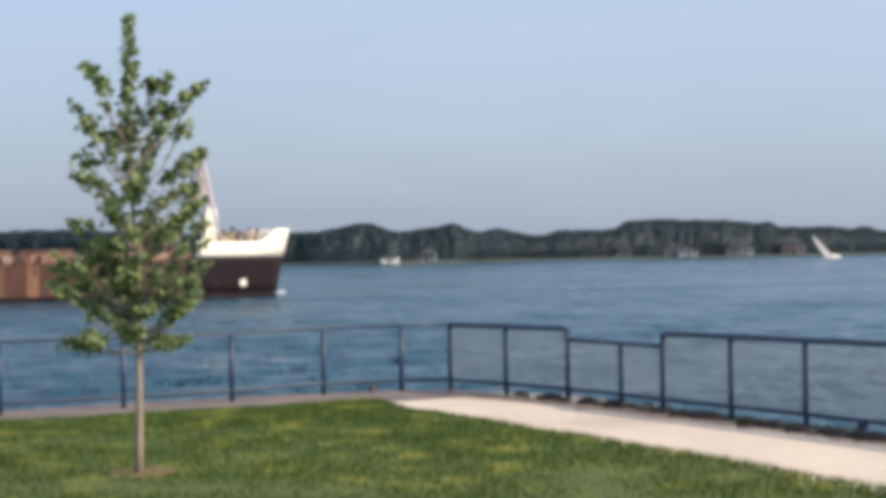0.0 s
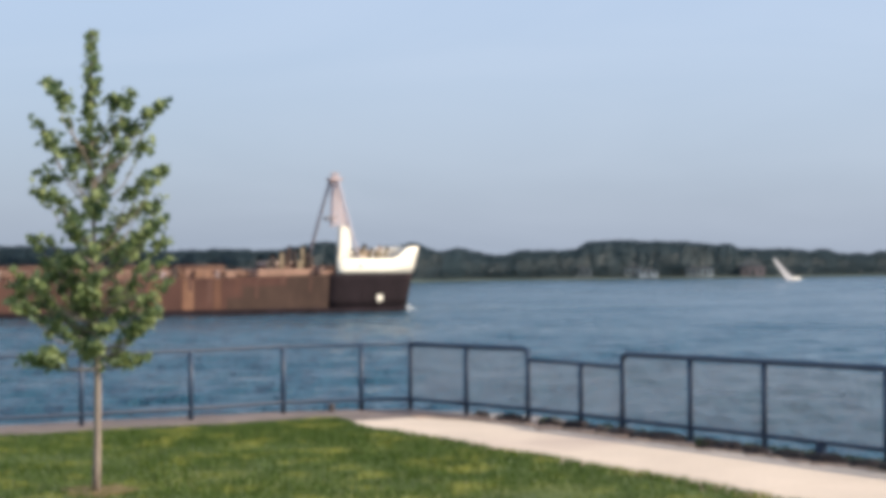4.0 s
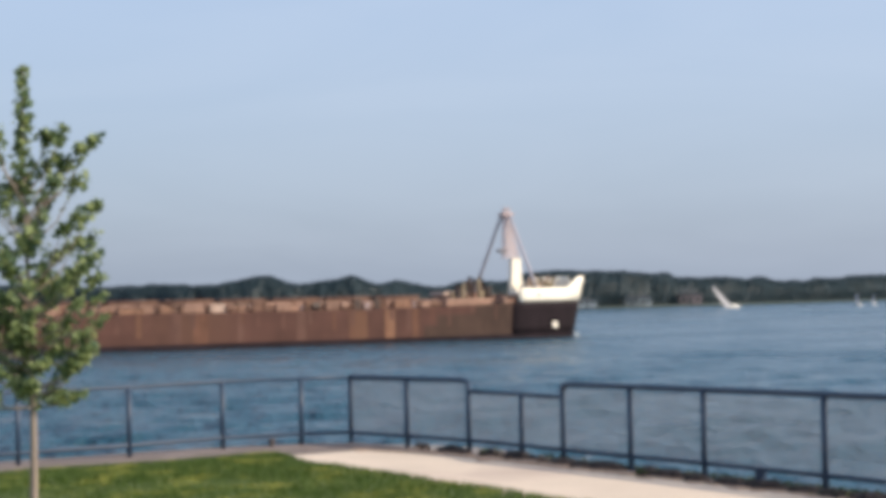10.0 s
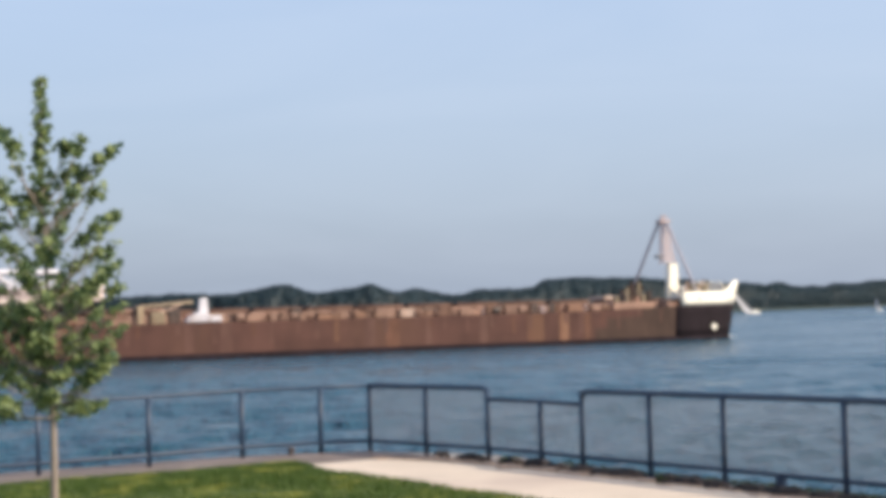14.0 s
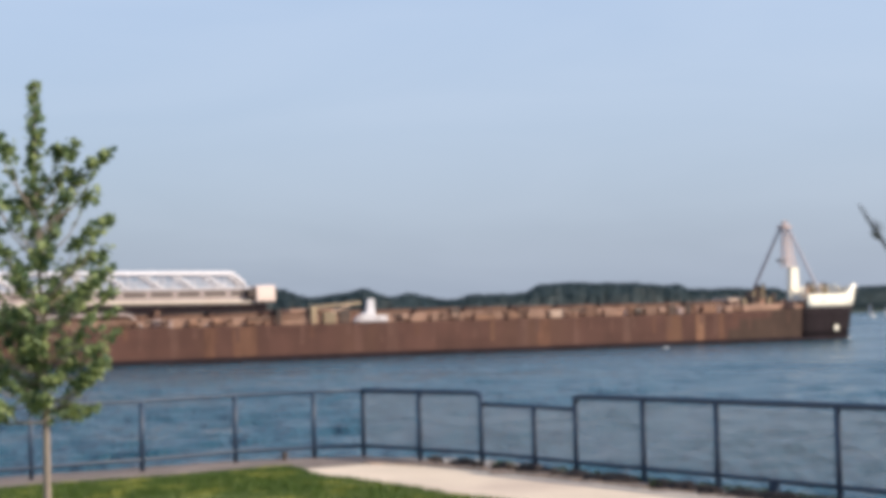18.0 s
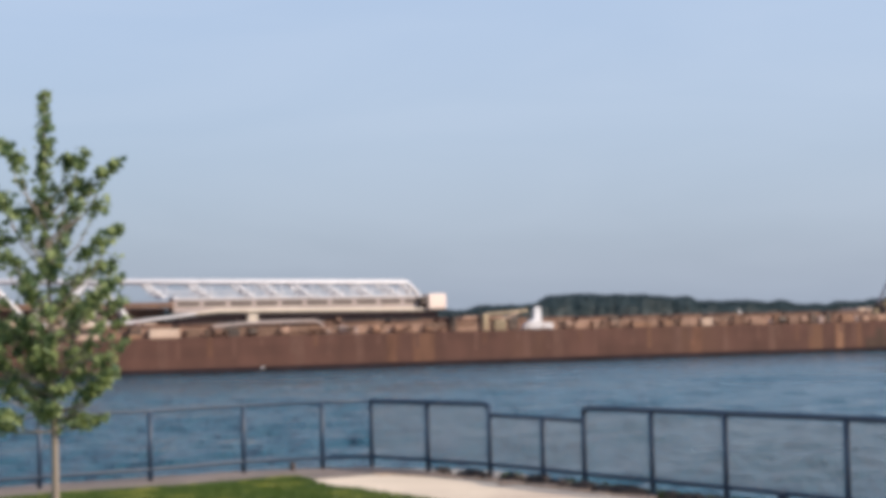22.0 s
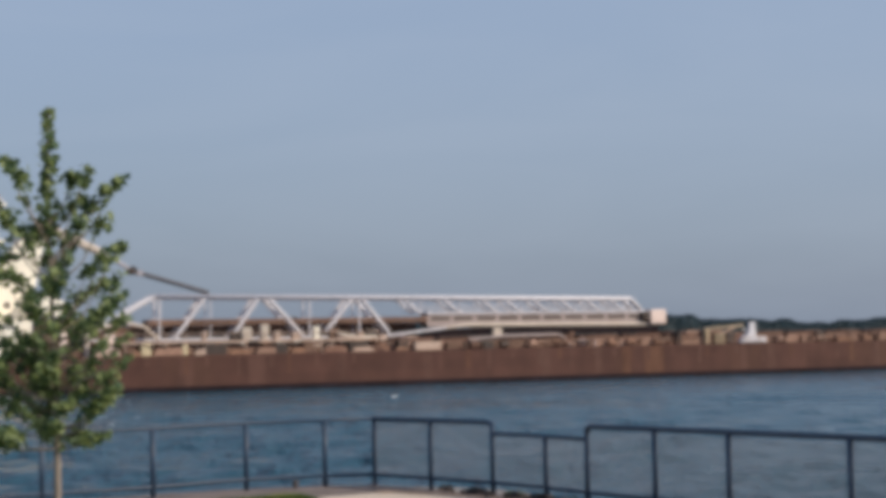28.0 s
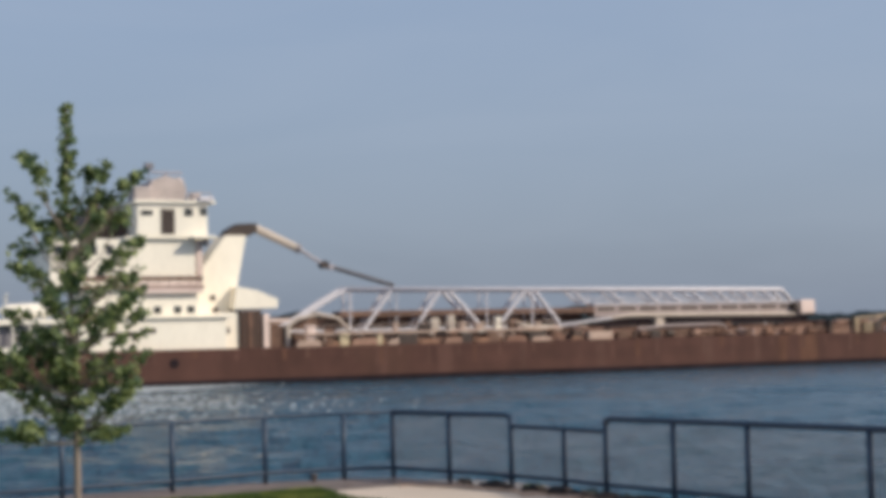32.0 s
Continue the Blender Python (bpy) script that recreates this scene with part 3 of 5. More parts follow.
def build_railing():
    rail = thing("railing", "dark blue painted steel river railing with wire infill", "railing", (0, 0, 0))

    def top_z(i):
        return 1.07 + 0.012 * min(max(i - 10, -4), 6) * (0.5 if i < 10 else 0.6)

    for i, (x, y) in enumerate(POSTS):
        z0 = -0.12
        high = top_z(i)
        if i == 10:
            high = 0.9
        if i == 14:                       # a stub: only the foot is left
            high = 0.2
            post = part("post", tube([(x, y, z0), (x, y, high)], 0.075, 10), RAIL, rail, "short broken post stub")
        else:
            post = part("post", tube([(x, y, z0), (x, y, high)], 0.041 if i > 3 else 0.036, 10), RAIL, rail, smooth=True)
        part("base_plate", box(x - 0.08, x + 0.08, y - 0.08, y + 0.08, -0.08, -0.045 + 0.03, 0.006), RAIL, post)

    def bar(i0, i1, z, r, name):
        pts = [(POSTS[k][0], POSTS[k][1], z) for k in range(i0, i1 + 1)]
        part(name, tube(pts, r, 10), RAIL, rail, smooth=True)

    def high_rail(i0, i1, drop0, drop1, name="top_rail", thick=0.041):
        pts = [Vector((POSTS[k][0], POSTS[k][1], top_z(k))) for k in range(i0, i1 + 1)]
        if drop1:     # rounded end that turns down into the last post
            e, way = pts[-1], (pts[-1] - pts[-2]).normalized()
            pts[-1:] = [e - way * 0.1, e - way * 0.04 + Vector((0, 0, -0.018)), e + Vector((0, 0, -0.09))]
        if drop0:
            e, way = pts[0], (pts[1] - pts[0]).normalized()
            pts[:1] = [e + Vector((0, 0, -0.09)), e + way * 0.04 + Vector((0, 0, -0.018)), e + way * 0.1]
        part(name, tube(pts, thick, 10), RAIL, rail, smooth=True)
    high_rail(0, 7, False, False, thick=0.028)
    high_rail(7, 9, False, True)
    high_rail(11, len(POSTS) - 1, True, False)
    bar(9, 11, 0.9, 0.03, "gate_rail")
    bar(0, len(POSTS) - 1, 0.17, 0.032, "bottom_rail")
    # wire infill, panel by panel
    def wire(bm, p, q, r=0.006):
        way = (q - p).normalized()
        u = way.orthogonal().normalized()
        v = way.cross(u)
        ends = [[bm.verts.new(e + d * r) for d in (u, v, -u, -v)] for e in (p, q)]
        for k in range(4):
            bm.faces.new((ends[0][k], ends[0][(k + 1) % 4], ends[1][(k + 1) % 4], ends[1][k]))
    for i in range(len(POSTS) - 1):
        if i in (13, 14):
            if i == 14:
                continue
            a, b = Vector((*POSTS[13], 0)), Vector((*POSTS[15], 0))
        else:
            a, b = Vector((*POSTS[i], 0)), Vector((*POSTS[i + 1], 0))
        if i < 7:
            continue
        z1 = 0.88 if i in (9, 10) else top_z(i) - 0.05
        bm = bmesh.new()
        n = max(3, int((b - a).length / 0.05))
        for k in range(1, n):
            p = a.lerp(b, k / n)
            wire(bm, p + Vector((0, 0, 0.19)), p + Vector((0, 0, z1)))
        z = 0.25
        while z < z1:
            wire(bm, a + Vector((0, 0, z)), b + Vector((0, 0, z)))
            z += 0.05
        tagged(part("wire_infill", bm, WIRE, rail, "fine grey welded wire mesh"), kind="stuff")


# ---- the young tree ----
def build_tree():
    rng = np.random.default_rng(12)
    base = Vector((-4.1, 16.75, 0.03))
    tree = thing("young_tree", "slim young maple tree with green leaves on the lawn", "tree", base)
    H = 4.72
    bend = lambda z: Vector((-0.01 - 0.012 * z + 0.02 * math.sin(z * 1.3), 0.02 * math.sin(z * 0.9), z))
    pts = [bend(H * k / 16) for k in range(17)]
    part("trunk", tube(pts, [0.046 - 0.04 * (k / 16) ** 0.8 for k in range(17)], 10), BARK, tree, smooth=True)
    centres = []

    def limb(dx, z, r, low=0.5, dy=None, droop=0.0):
        """A limb that leaves the trunk lower down and carries a clump of leaves of radius r round its tip."""
        dy = rng.uniform(-0.3, 0.3) if dy is None else dy
        reach = math.hypot(dx, dy)
        root, tip = bend(max(1.25, z - low - 0.55 * reach)), Vector((dx, dy, z - 0.03))
        mid = root.lerp(tip, 0.5) + Vector((dx * 0.08, 0, -0.05 - 0.06 * reach - droop))
        curve = [root, root.lerp(mid, 0.55), mid, mid.lerp(tip, 0.55), tip]
        part("limb", tube(curve, [0.013, 0.011, 0.008, 0.005, 0.002], 6), BARK, tree)
        way = (tip - mid).normalized()
        for _ in range(int(26 * (r / 0.075) ** 1.7)):
            p = Vector(rng.normal(size=3) * (1.2, 1.0, 0.82)) * r * 0.4
            centres.append(tip + p + way * p.dot(way) * 0.8 - way * r * 0.3)
        for _ in range(int(5 * reach / 0.4)):
            f = rng.uniform(0.55, 1.0)
            k = min(int(f * 4), 3)
            centres.append(curve[k].lerp(curve[k + 1], f * 4 - k) + Vector(rng.normal(size=3)) * 0.02)
    # upper crown, distinct sprays with sky between them
    limb(-0.46, 4.18, 0.09)
    limb(-0.29, 4.04, 0.105)
    limb(-0.55, 3.79, 0.06)
    limb(-0.46, 3.63, 0.115)
    limb(-0.33, 3.50, 0.10, 0.3)
    limb(-0.15, 3.58, 0.115, 0.3)
    limb(-0.25, 3.38, 0.08, 0.3)
    limb(-0.56, 3.27, 0.095)
    limb(-0.58, 3.10, 0.105, 0.35)
    limb(-0.16, 3.22, 0.075, 0.2)
    limb(-0.35, 3.03, 0.09, 0.3)
    limb(-0.30, 2.84, 0.11, 0.2)
    limb(-0.19, 2.70, 0.12, 0.2)
    limb(-0.64, 2.60, 0.075, 0.2)
    limb(0.17, 4.05, 0.105, 0.4)
    limb(0.34, 4.08, 0.09)
    limb(0.62, 3.98, 0.08)
    limb(0.50, 3.90, 0.08)
    limb(0.20, 3.79, 0.12, 0.4)
    limb(0.36, 3.77, 0.09, 0.4)
    limb(0.47, 3.61, 0.105)
    limb(0.28, 3.56, 0.08, 0.3)
    limb(0.11, 3.40, 0.09, 0.2)
    limb(0.08, 3.21, 0.105, 0.2, 0.1)
    limb(0.67, 3.31, 0.085, 0.45)
    limb(0.53, 3.19, 0.095, 0.4)
    limb(0.39, 3.09, 0.08, 0.4)
    limb(0.02, 2.99, 0.135, 0.2, -0.12)
    limb(0.58, 3.00, 0.08, 0.35)
    limb(0.43, 2.94, 0.075, 0.3)
    limb(0.23, 2.85, 0.095, 0.2)
    limb(0.65, 2.79, 0.09, 0.3)
    limb(0.56, 2.68, 0.06, 0.2)
    limb(0.66, 2.58, 0.075, 0.2)
    limb(0.05, 2.60, 0.14, 0.15)
    limb(0.28, 2.58, 0.13, 0.15)
    # middle crown: looser sprays, open enough to see the river through
    limb(-0.52, 2.63, 0.060, 0.12)
    limb(-0.43, 2.44, 0.060, 0.12)
    limb(-0.13, 2.35, 0.089, 0.12)
    limb(-0.30, 2.23, 0.098, 0.12)
    limb(-0.49, 2.22, 0.076, 0.12)
    limb(0.00, 2.48, 0.071, 0.12)
    limb(0.23, 2.38, 0.071, 0.12)
    limb(0.49, 2.33, 0.060, 0.12)
    limb(0.72, 2.37, 0.060, 0.12)
    limb(-0.53, 2.02, 0.123, 0.12)
    limb(-0.25, 2.00, 0.135, 0.12)
    limb(-0.03, 2.10, 0.123, 0.12)
    limb(-0.06, 1.91, 0.123, 0.12)
    limb(0.17, 2.07, 0.110, 0.12)
    limb(0.29, 1.90, 0.110, 0.12)
    limb(0.55, 2.03, 0.083, 0.12)
    limb(0.55, 1.86, 0.092, 0.12)
    limb(-0.42, 1.86, 0.098, 0.12)
    limb(-0.11, 1.83, 0.092, 0.12)
    limb(0.45, 1.72, 0.092, 0.12)
    limb(0.13, 1.73, 0.092, 0.12)
    limb(-0.85, 2.11, 0.092, 0.12)
    limb(-0.76, 2.24, 0.060, 0.12)
    limb(-0.71, 1.94, 0.098, 0.12)
    limb(0.39, 2.15, 0.060, 0.12)
    limb(0.68, 2.18, 0.060, 0.12)
    limb(0.06, 2.22, 0.062, 0.12)
    limb(0.28, 1.70, 0.083, 0.12)
    limb(-0.28, 1.71, 0.083, 0.12)
    limb(0.52, 1.80, 0.12, 0.1)
    limb(-0.45, 1.74, 0.11, 0.1)
    limb(-0.72, 2.12, 0.1, 0.1)
    limb(-0.55, 2.34, 0.085, 0.12)
    limb(-0.35, 2.25, 0.085, 0.12)
    limb(-0.29, 2.40, 0.075, 0.12)
    limb(-0.52, 2.16, 0.09, 0.12)
    limb(0.32, 2.56, 0.085, 0.12)
    limb(0.46, 2.64, 0.075, 0.12)
    limb(0.11, 2.33, 0.075, 0.12)
    # low skirt
    limb(-0.16, 1.64, 0.11, 0.1)
    limb(-0.09, 1.50, 0.15, 0.05)
    limb(0.05, 1.52, 0.09, 0.05)
    limb(-0.41, 1.48, 0.085, 0.0)
    limb(-0.56, 1.39, 0.10, 0.0, None, -0.03)
    limb(-0.72, 1.36, 0.10, 0.0, None, -0.04)
    limb(0.22, 1.44, 0.10, 0.0)
    limb(0.36, 1.38, 0.11, 0.0, None, -0.04)
    for k in range(250):         # the leader
        z = 3.3 + 1.43 * rng.random()
        w = 0.034 + 0.018 * (4.75 - z)
        centres.append(bend(z) + Vector((*(rng.normal(size=2) * w), 0)))
    for k in range(90):
        z = 1.6 + 1.7 * rng.random()
        centres.append(bend(z) + Vector((*(rng.normal(size=2) * 0.12), 0)))
    v, f = leaves(rng, np.array([tuple(c) for c in centres]), 0.093, 0.25, 0.85)
    ob = new("crown", sheet("crown", v.tolist(), f.tolist(), LEAF))
    ob.parent = tree
    tagged(ob, "green leaves, yellower where sunlit")
    bed = bmesh.new()
    ring = [(0.36 * math.cos(a) * (1 + 0.25 * math.sin(3 * a)), 0.4 * math.sin(a) * (1 + 0.2 * math.cos(5 * a))) for a in (k * 0.3142 for k in range(20))]
    prism(ring, -0.03, 0.022, "z", bed)
    ob = new("mulch_ring", mesh_of("mulch_ring", bed, MULCH))
    ob.location = base
    tagged(ob, "worn brown mulch round the young tree's foot", "mulch", kind="stuff")
    return tree


# ---- far shore ----
SHORE = [(-1500, 900), (-420, 620), (-190, 570), (-110, 552), (-80, 545), (-52, 516), (-40, 522), (-12, 578), (50, 615), (118, 645), (190, 725), (330, 860), (900, 1300), (1900, 2100)]


def shore_y(x):
    for (x0, y0), (x1, y1) in zip(SHORE, SHORE[1:]):
        if x0 <= x <= x1:
            return y0 + (y1 - y0) * (x - x0) / (x1 - x0)
    return SHORE[-1][1]


def build_far_shore():
    verts, faces = [], []
    xs = np.linspace(-1500, 1900, 341)
    for x in xs:
        y = shore_y(x) + 2.0 * noise.noise((x * 0.06, 3, 0))
        verts += [(x, y, WATER - 0.5), (x, y + 2.5, WATER + 0.55), (x, y + 30, WATER + 1.4), (x * 1.2, y + 500, WATER + 2.5), (x * 3, 4800, WATER + 2.5)]
    for k in range(len(xs) - 1):
        for j in range(4):
            i = 5 * k + j
            faces.append((i, i + 5, i + 6, i + 1))
    bank = new("far_bank", sheet("far_bank", verts, faces, SHORE_SOIL, True))
    tagged(bank, "low grassy far bank of the river", "ground", kind="structure")
    rng = np.random.default_rng(21)
    cs, trunks = [], bmesh.new()

    skyline = ((-240, 12), (-172, 13.5), (-122, 11.2), (-95, 12.2), (-81, 11.1), (-71, 12.9), (-61, 15.2), (-57, 13.6), (-50, 10.9), (-38, 12.2), (-33, 13.5), (-27.5, 13.5),
               (-24, 11), (-22, 10.3), (-14.5, 12), (-7, 9.7), (2, 8.8), (4.5, 8.8), (7.5, 11.3), (10.5, 10.4), (20, 10.3), (28.5, 11), (31.5, 13.8), (51, 13.6), (70, 12.9),
               (75, 11.8), (81.5, 12.3), (85, 9.8), (88.4, 10.9), (91, 9.8), (104, 10.2), (108, 9), (114, 10.1), (120, 8.1), (124, 7.7), (127, 8.9), (130, 7.3), (134, 9.2), (142, 7.9), (147, 9.4), (300, 10))

    def crown_height(x):
        """Height of the wood over the water: taller clumps and lower gaps."""
        near = np.interp(x + np.linspace(-2.6, 2.6, 7), [p[0] for p in skyline], [p[1] for p in skyline])
        return float(near.mean()) - 0.15 + 0.35 * noise.noise((x * 0.35, 4.0, 9.0))

    def wood(x, f):
        """A place on the wood's front: f runs from its foot over the crowns to the back."""
        back, up = ((0.0, 0.08), (0.2, 0.38), (1.6, 0.68), (4.5, 0.88), (9.0, 0.97), (16.0, 0.95), (26.0, 0.6))[f]
        y = max(shore_y(x), sum(shore_y(x + d) for d in range(-60, 61, 12)) / 11) + 11 + back + 2.2 * noise.noise((x * 0.13, f * 0.4, 5.0)) + 1.2 * noise.noise((x * 0.4, f * 0.8, 1.0))
        h = crown_height(x * 585 / y) * (y / 585) ** 0.9
        h += (0.55 * noise.noise((x * 0.19, 2.0, f * 0.3)) + 0.35 * noise.noise((x * 0.5, 8.0, f * 0.6))) * min(1, f / 2)
        return x, y, WATER + h * up
    xs = np.arange(-430, 520, 1.3)
    lump_v = [wood(x, f) for x in xs for f in range(7)]
    lump_f = []
    for k in range(len(xs) - 1):
        for f in range(6):
            i = 7 * k + f
            lump_f += [(i, i + 7, i + 8), (i, i + 8, i + 1)]
    # leaf clumps all over that mass, thicker towards the crowns
    grid = np.array(lump_v).reshape(len(xs), 7, 3)
    n = 250000
    gi, gf = rng.integers(0, len(xs) - 1, n), rng.integers(0, 5, n)
    a, b = rng.random((n, 1)), rng.random((n, 1))
    place = (grid[gi, gf] * (1 - a) + grid[gi + 1, gf] * a) * (1 - b) + (grid[gi, gf + 1] * (1 - a) + grid[gi + 1, gf + 1] * a) * b
    cs.append(place + rng.normal(size=(n, 3)) * np.array([0.45, 0.5, 0.25]))
    for x in np.arange(-230, 270, 4.1):
        tx, ty, tz = wood(x + rng.uniform(-1.5, 1.5), 1)
        tube([(tx, ty - 0.6, WATER + 0.5), (tx, ty - 0.2, WATER + 3.2)], 0.18, 5, trunks)
    # undergrowth along the bank
    n = 30000
    ux = rng.uniform(-300, 320, n)
    uy = np.array([shore_y(v) for v in ux]) + 5.5 + rng.random(n) * 9
    cs.append(np.stack([ux, uy, WATER + 1.0 + rng.random(n) ** 1.4 * 4.2], 1))
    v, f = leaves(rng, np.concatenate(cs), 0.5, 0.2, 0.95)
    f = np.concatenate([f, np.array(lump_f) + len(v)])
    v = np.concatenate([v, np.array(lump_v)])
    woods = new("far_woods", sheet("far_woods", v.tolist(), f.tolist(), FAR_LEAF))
    tagged(woods, "wooded far shore, haze blue in its leaf colour", "woods", kind="stuff")
    ob = new("far_trunks", mesh_of("far_trunks", trunks, FAR_TRUNK))
    tagged(ob, "brown trunks of the far shore woods", "woods", kind="stuff")


def cottage(x, width, depth, wall_h, roof_h, wall_mat, label, back=5.0):
    y = shore_y(x) + back
    z = WATER + 0.75 + 0.03 * back
    house = thing("cottage", label, "house", (x, y, z), "cottages on the far shore")
    w, d = width / 2, depth / 2
    part("wall", box(-w, w, -d, d, -0.4, wall_h), wall_mat, house)
    part("roof", prism([(-w - 0.3, wall_h), (w + 0.3, wall_h), (w * 0.15, wall_h + roof_h), (-w * 0.15, wall_h + roof_h)], -d - 0.3, d + 0.3, "y"), ROOF, house)
    part("door", box(-0.45, 0.45, -d - 0.05, -d + 0.02, 0, 2.05), GLASS_DARK, house, "dark door")
    for k in (-1, 1):
        cx = k * width * 0.3
        win = part("window", box(cx - 0.5, cx + 0.5, -d - 0.04, -d + 0.02, 0.9, 2.0), GLASS_DARK, house)
        part("window_frame", box(cx - 0.6, cx + 0.6, -d - 0.03, -d + 0.01, 0.8, 0.9), wall_mat, win)


def sailboat(x, y, mast, heel, label, turn=0.0):
    boat = thing("sailboat", label, "sailboat", (x, y, WATER))
    boat.rotation_euler.z = radians(turn)
    L = mast * 0.42
    bm = bmesh.new()
    secs = []
    for k in range(9):
        f = k / 8
        w = 0.14 * L * math.sin(math.pi * min(f * 0.8 + 0.12, 1)) ** 0.8
        secs.append([bm.verts.new((L * (f - 0.5), s * w, zz)) for s, zz in ((-1, 0.75), (-0.7, -0.1), (0.7, -0.1), (1, 0.75))])
    for p, q in zip(secs, secs[1:]):
        for j in range(4):
            bm.faces.new((p[j], p[(j + 1) % 4], q[(j + 1) % 4], q[j]))
    bm.faces.new(secs[0])
    bm.faces.new(secs[-1][::-1])
    bmesh.ops.recalc_face_normals(bm, faces=bm.faces)
    rot = Euler((0, radians(heel), 0)).to_matrix()
    hull = part("hull", bm, WALL_WHITE, boat)
    part("cabin", box(-0.15 * L, 0.15 * L, -0.07 * L, 0.07 * L, 0.75, 1.15, 0.1), WALL_WHITE, hull)
    rig = part("mast", tube([(0, 0, 0.7), rot @ Vector((0, 0, mast))], 0.07, 6), GREY_STEEL, boat)
    bm = bmesh.new()
    rows = 7
    grid = []
    for k in range(rows):
        f = k / (rows - 1)
        foot = rot @ Vector((0, 0, 0.9 + f * (mast - 1.0)))
        reach = rot @ Vector((-(1 - f) ** 0.6 * mast * 0.15 - 0.5, 0.25 * math.sin(f * 3), 0))
        grid.append((bm.verts.new(foot), bm.verts.new(foot + reach * 0.5 + Vector((0, 0.12, 0))), bm.verts.new(foot + reach)))
    for p, q in zip(grid, grid[1:]):
        for j in range(2):
            bm.faces.new((p[j], p[j + 1], q[j + 1], q[j]))
    bmesh.ops.solidify(bm, geom=bm.faces[:], thickness=0.03)
    part("mainsail", bm, SAIL, rig, "white mainsail")
    return boat


# ---- the lake freighter; x runs forward from the bow mark, -y is the side towards the bank ----
BEAM = 9.15
DECK = 4.62
SHEER = 0.0032


def hull_line(z):
    """Half outline of the hull at height z above the water, from stern to bow, as (x, half width)."""
    tip = 0.9 + 0.25 * z
    pts = [(-227.5 + 17 * (1 - math.cos(a)), BEAM * (0.6 + 0.4 * math.sin(a) ** 0.8)) for a in (math.pi / 2 * k / 7 for k in range(8))]
    pts += [(-200, BEAM), (-120, BEAM), (-60, BEAM), (-18, BEAM)]
    for k in range(1, 17):
        a = math.pi / 2 * k / 16
        pts.append((-18 + (tip + 18) * math.sin(a) ** 0.85, BEAM * max(math.cos(a), 0) ** 0.72))
    return pts


def half_width(x, z):
    line = hull_line(z)
    for (x0, y0), (x1, y1) in zip(line, line[1:]):
        if x0 <= x <= x1:
            return y0 + (y1 - y0) * (x - x0) / (x1 - x0 + 1e-9)
    return 0.05 if x > 0 else line[0][1]


def shell(xs, z_low, z_high, levels=3, thick=0.12, sides=(-1, 1), out=0.0):
    """Side plating between two heights, which may be functions of x."""
    bm = bmesh.new()
    zl = z_low if callable(z_low) else (lambda x: z_low)
    zh = z_high if callable(z_high) else (lambda x: z_high)
    for s in sides:
        rows = []
        for x in xs:
            row = []
            for k in range(levels + 1):
                z = zl(x) + (zh(x) - zl(x)) * k / levels
                tip = 0.9 + 0.25 * z
                xx = min(x, -18 + (x + 18) * (tip + 18) / 20.9) if x > -18 else x
                w = half_width(xx, z) + out
                row.append((bm.verts.new((xx, s * w, z)), bm.verts.new((xx, s * max(w - thick, 0.0), z))))
            rows.append(row)
        for p, q in zip(rows, rows[1:]):
            for k in range(levels):
                bm.faces.new((p[k][0], q[k][0], q[k + 1][0], p[k + 1][0]))
                bm.faces.new((p[k][1], p[k + 1][1], q[k + 1][1], q[k][1]))
            bm.faces.new((p[-1][0], q[-1][0], q[-1][1], p[-1][1]))
            bm.faces.new((p[0][0], p[0][1], q[0][1], q[0][0]))
        for row, flip in ((rows[0], False), (rows[-1], True)):
            for k in range(levels):
                f = (row[k][0], row[k + 1][0], row[k + 1][1], row[k][1])
                bm.faces.new(f[::-1] if flip else f)
    bmesh.ops.remove_doubles(bm, verts=bm.verts, dist=0.001)
    bmesh.ops.recalc_face_normals(bm, faces=bm.faces)
    return bm


def boot_line(x):
    return 0.7 + SHEER * (x + 205)


def windows_row(parent, xs, y, z0, z1, w, name="window"):
    for x in xs:
        part(name, box(x - w / 2, x + w / 2, y - 0.06, y + 0.05, z0, z1, 0.02), GLASS_DARK, parent)


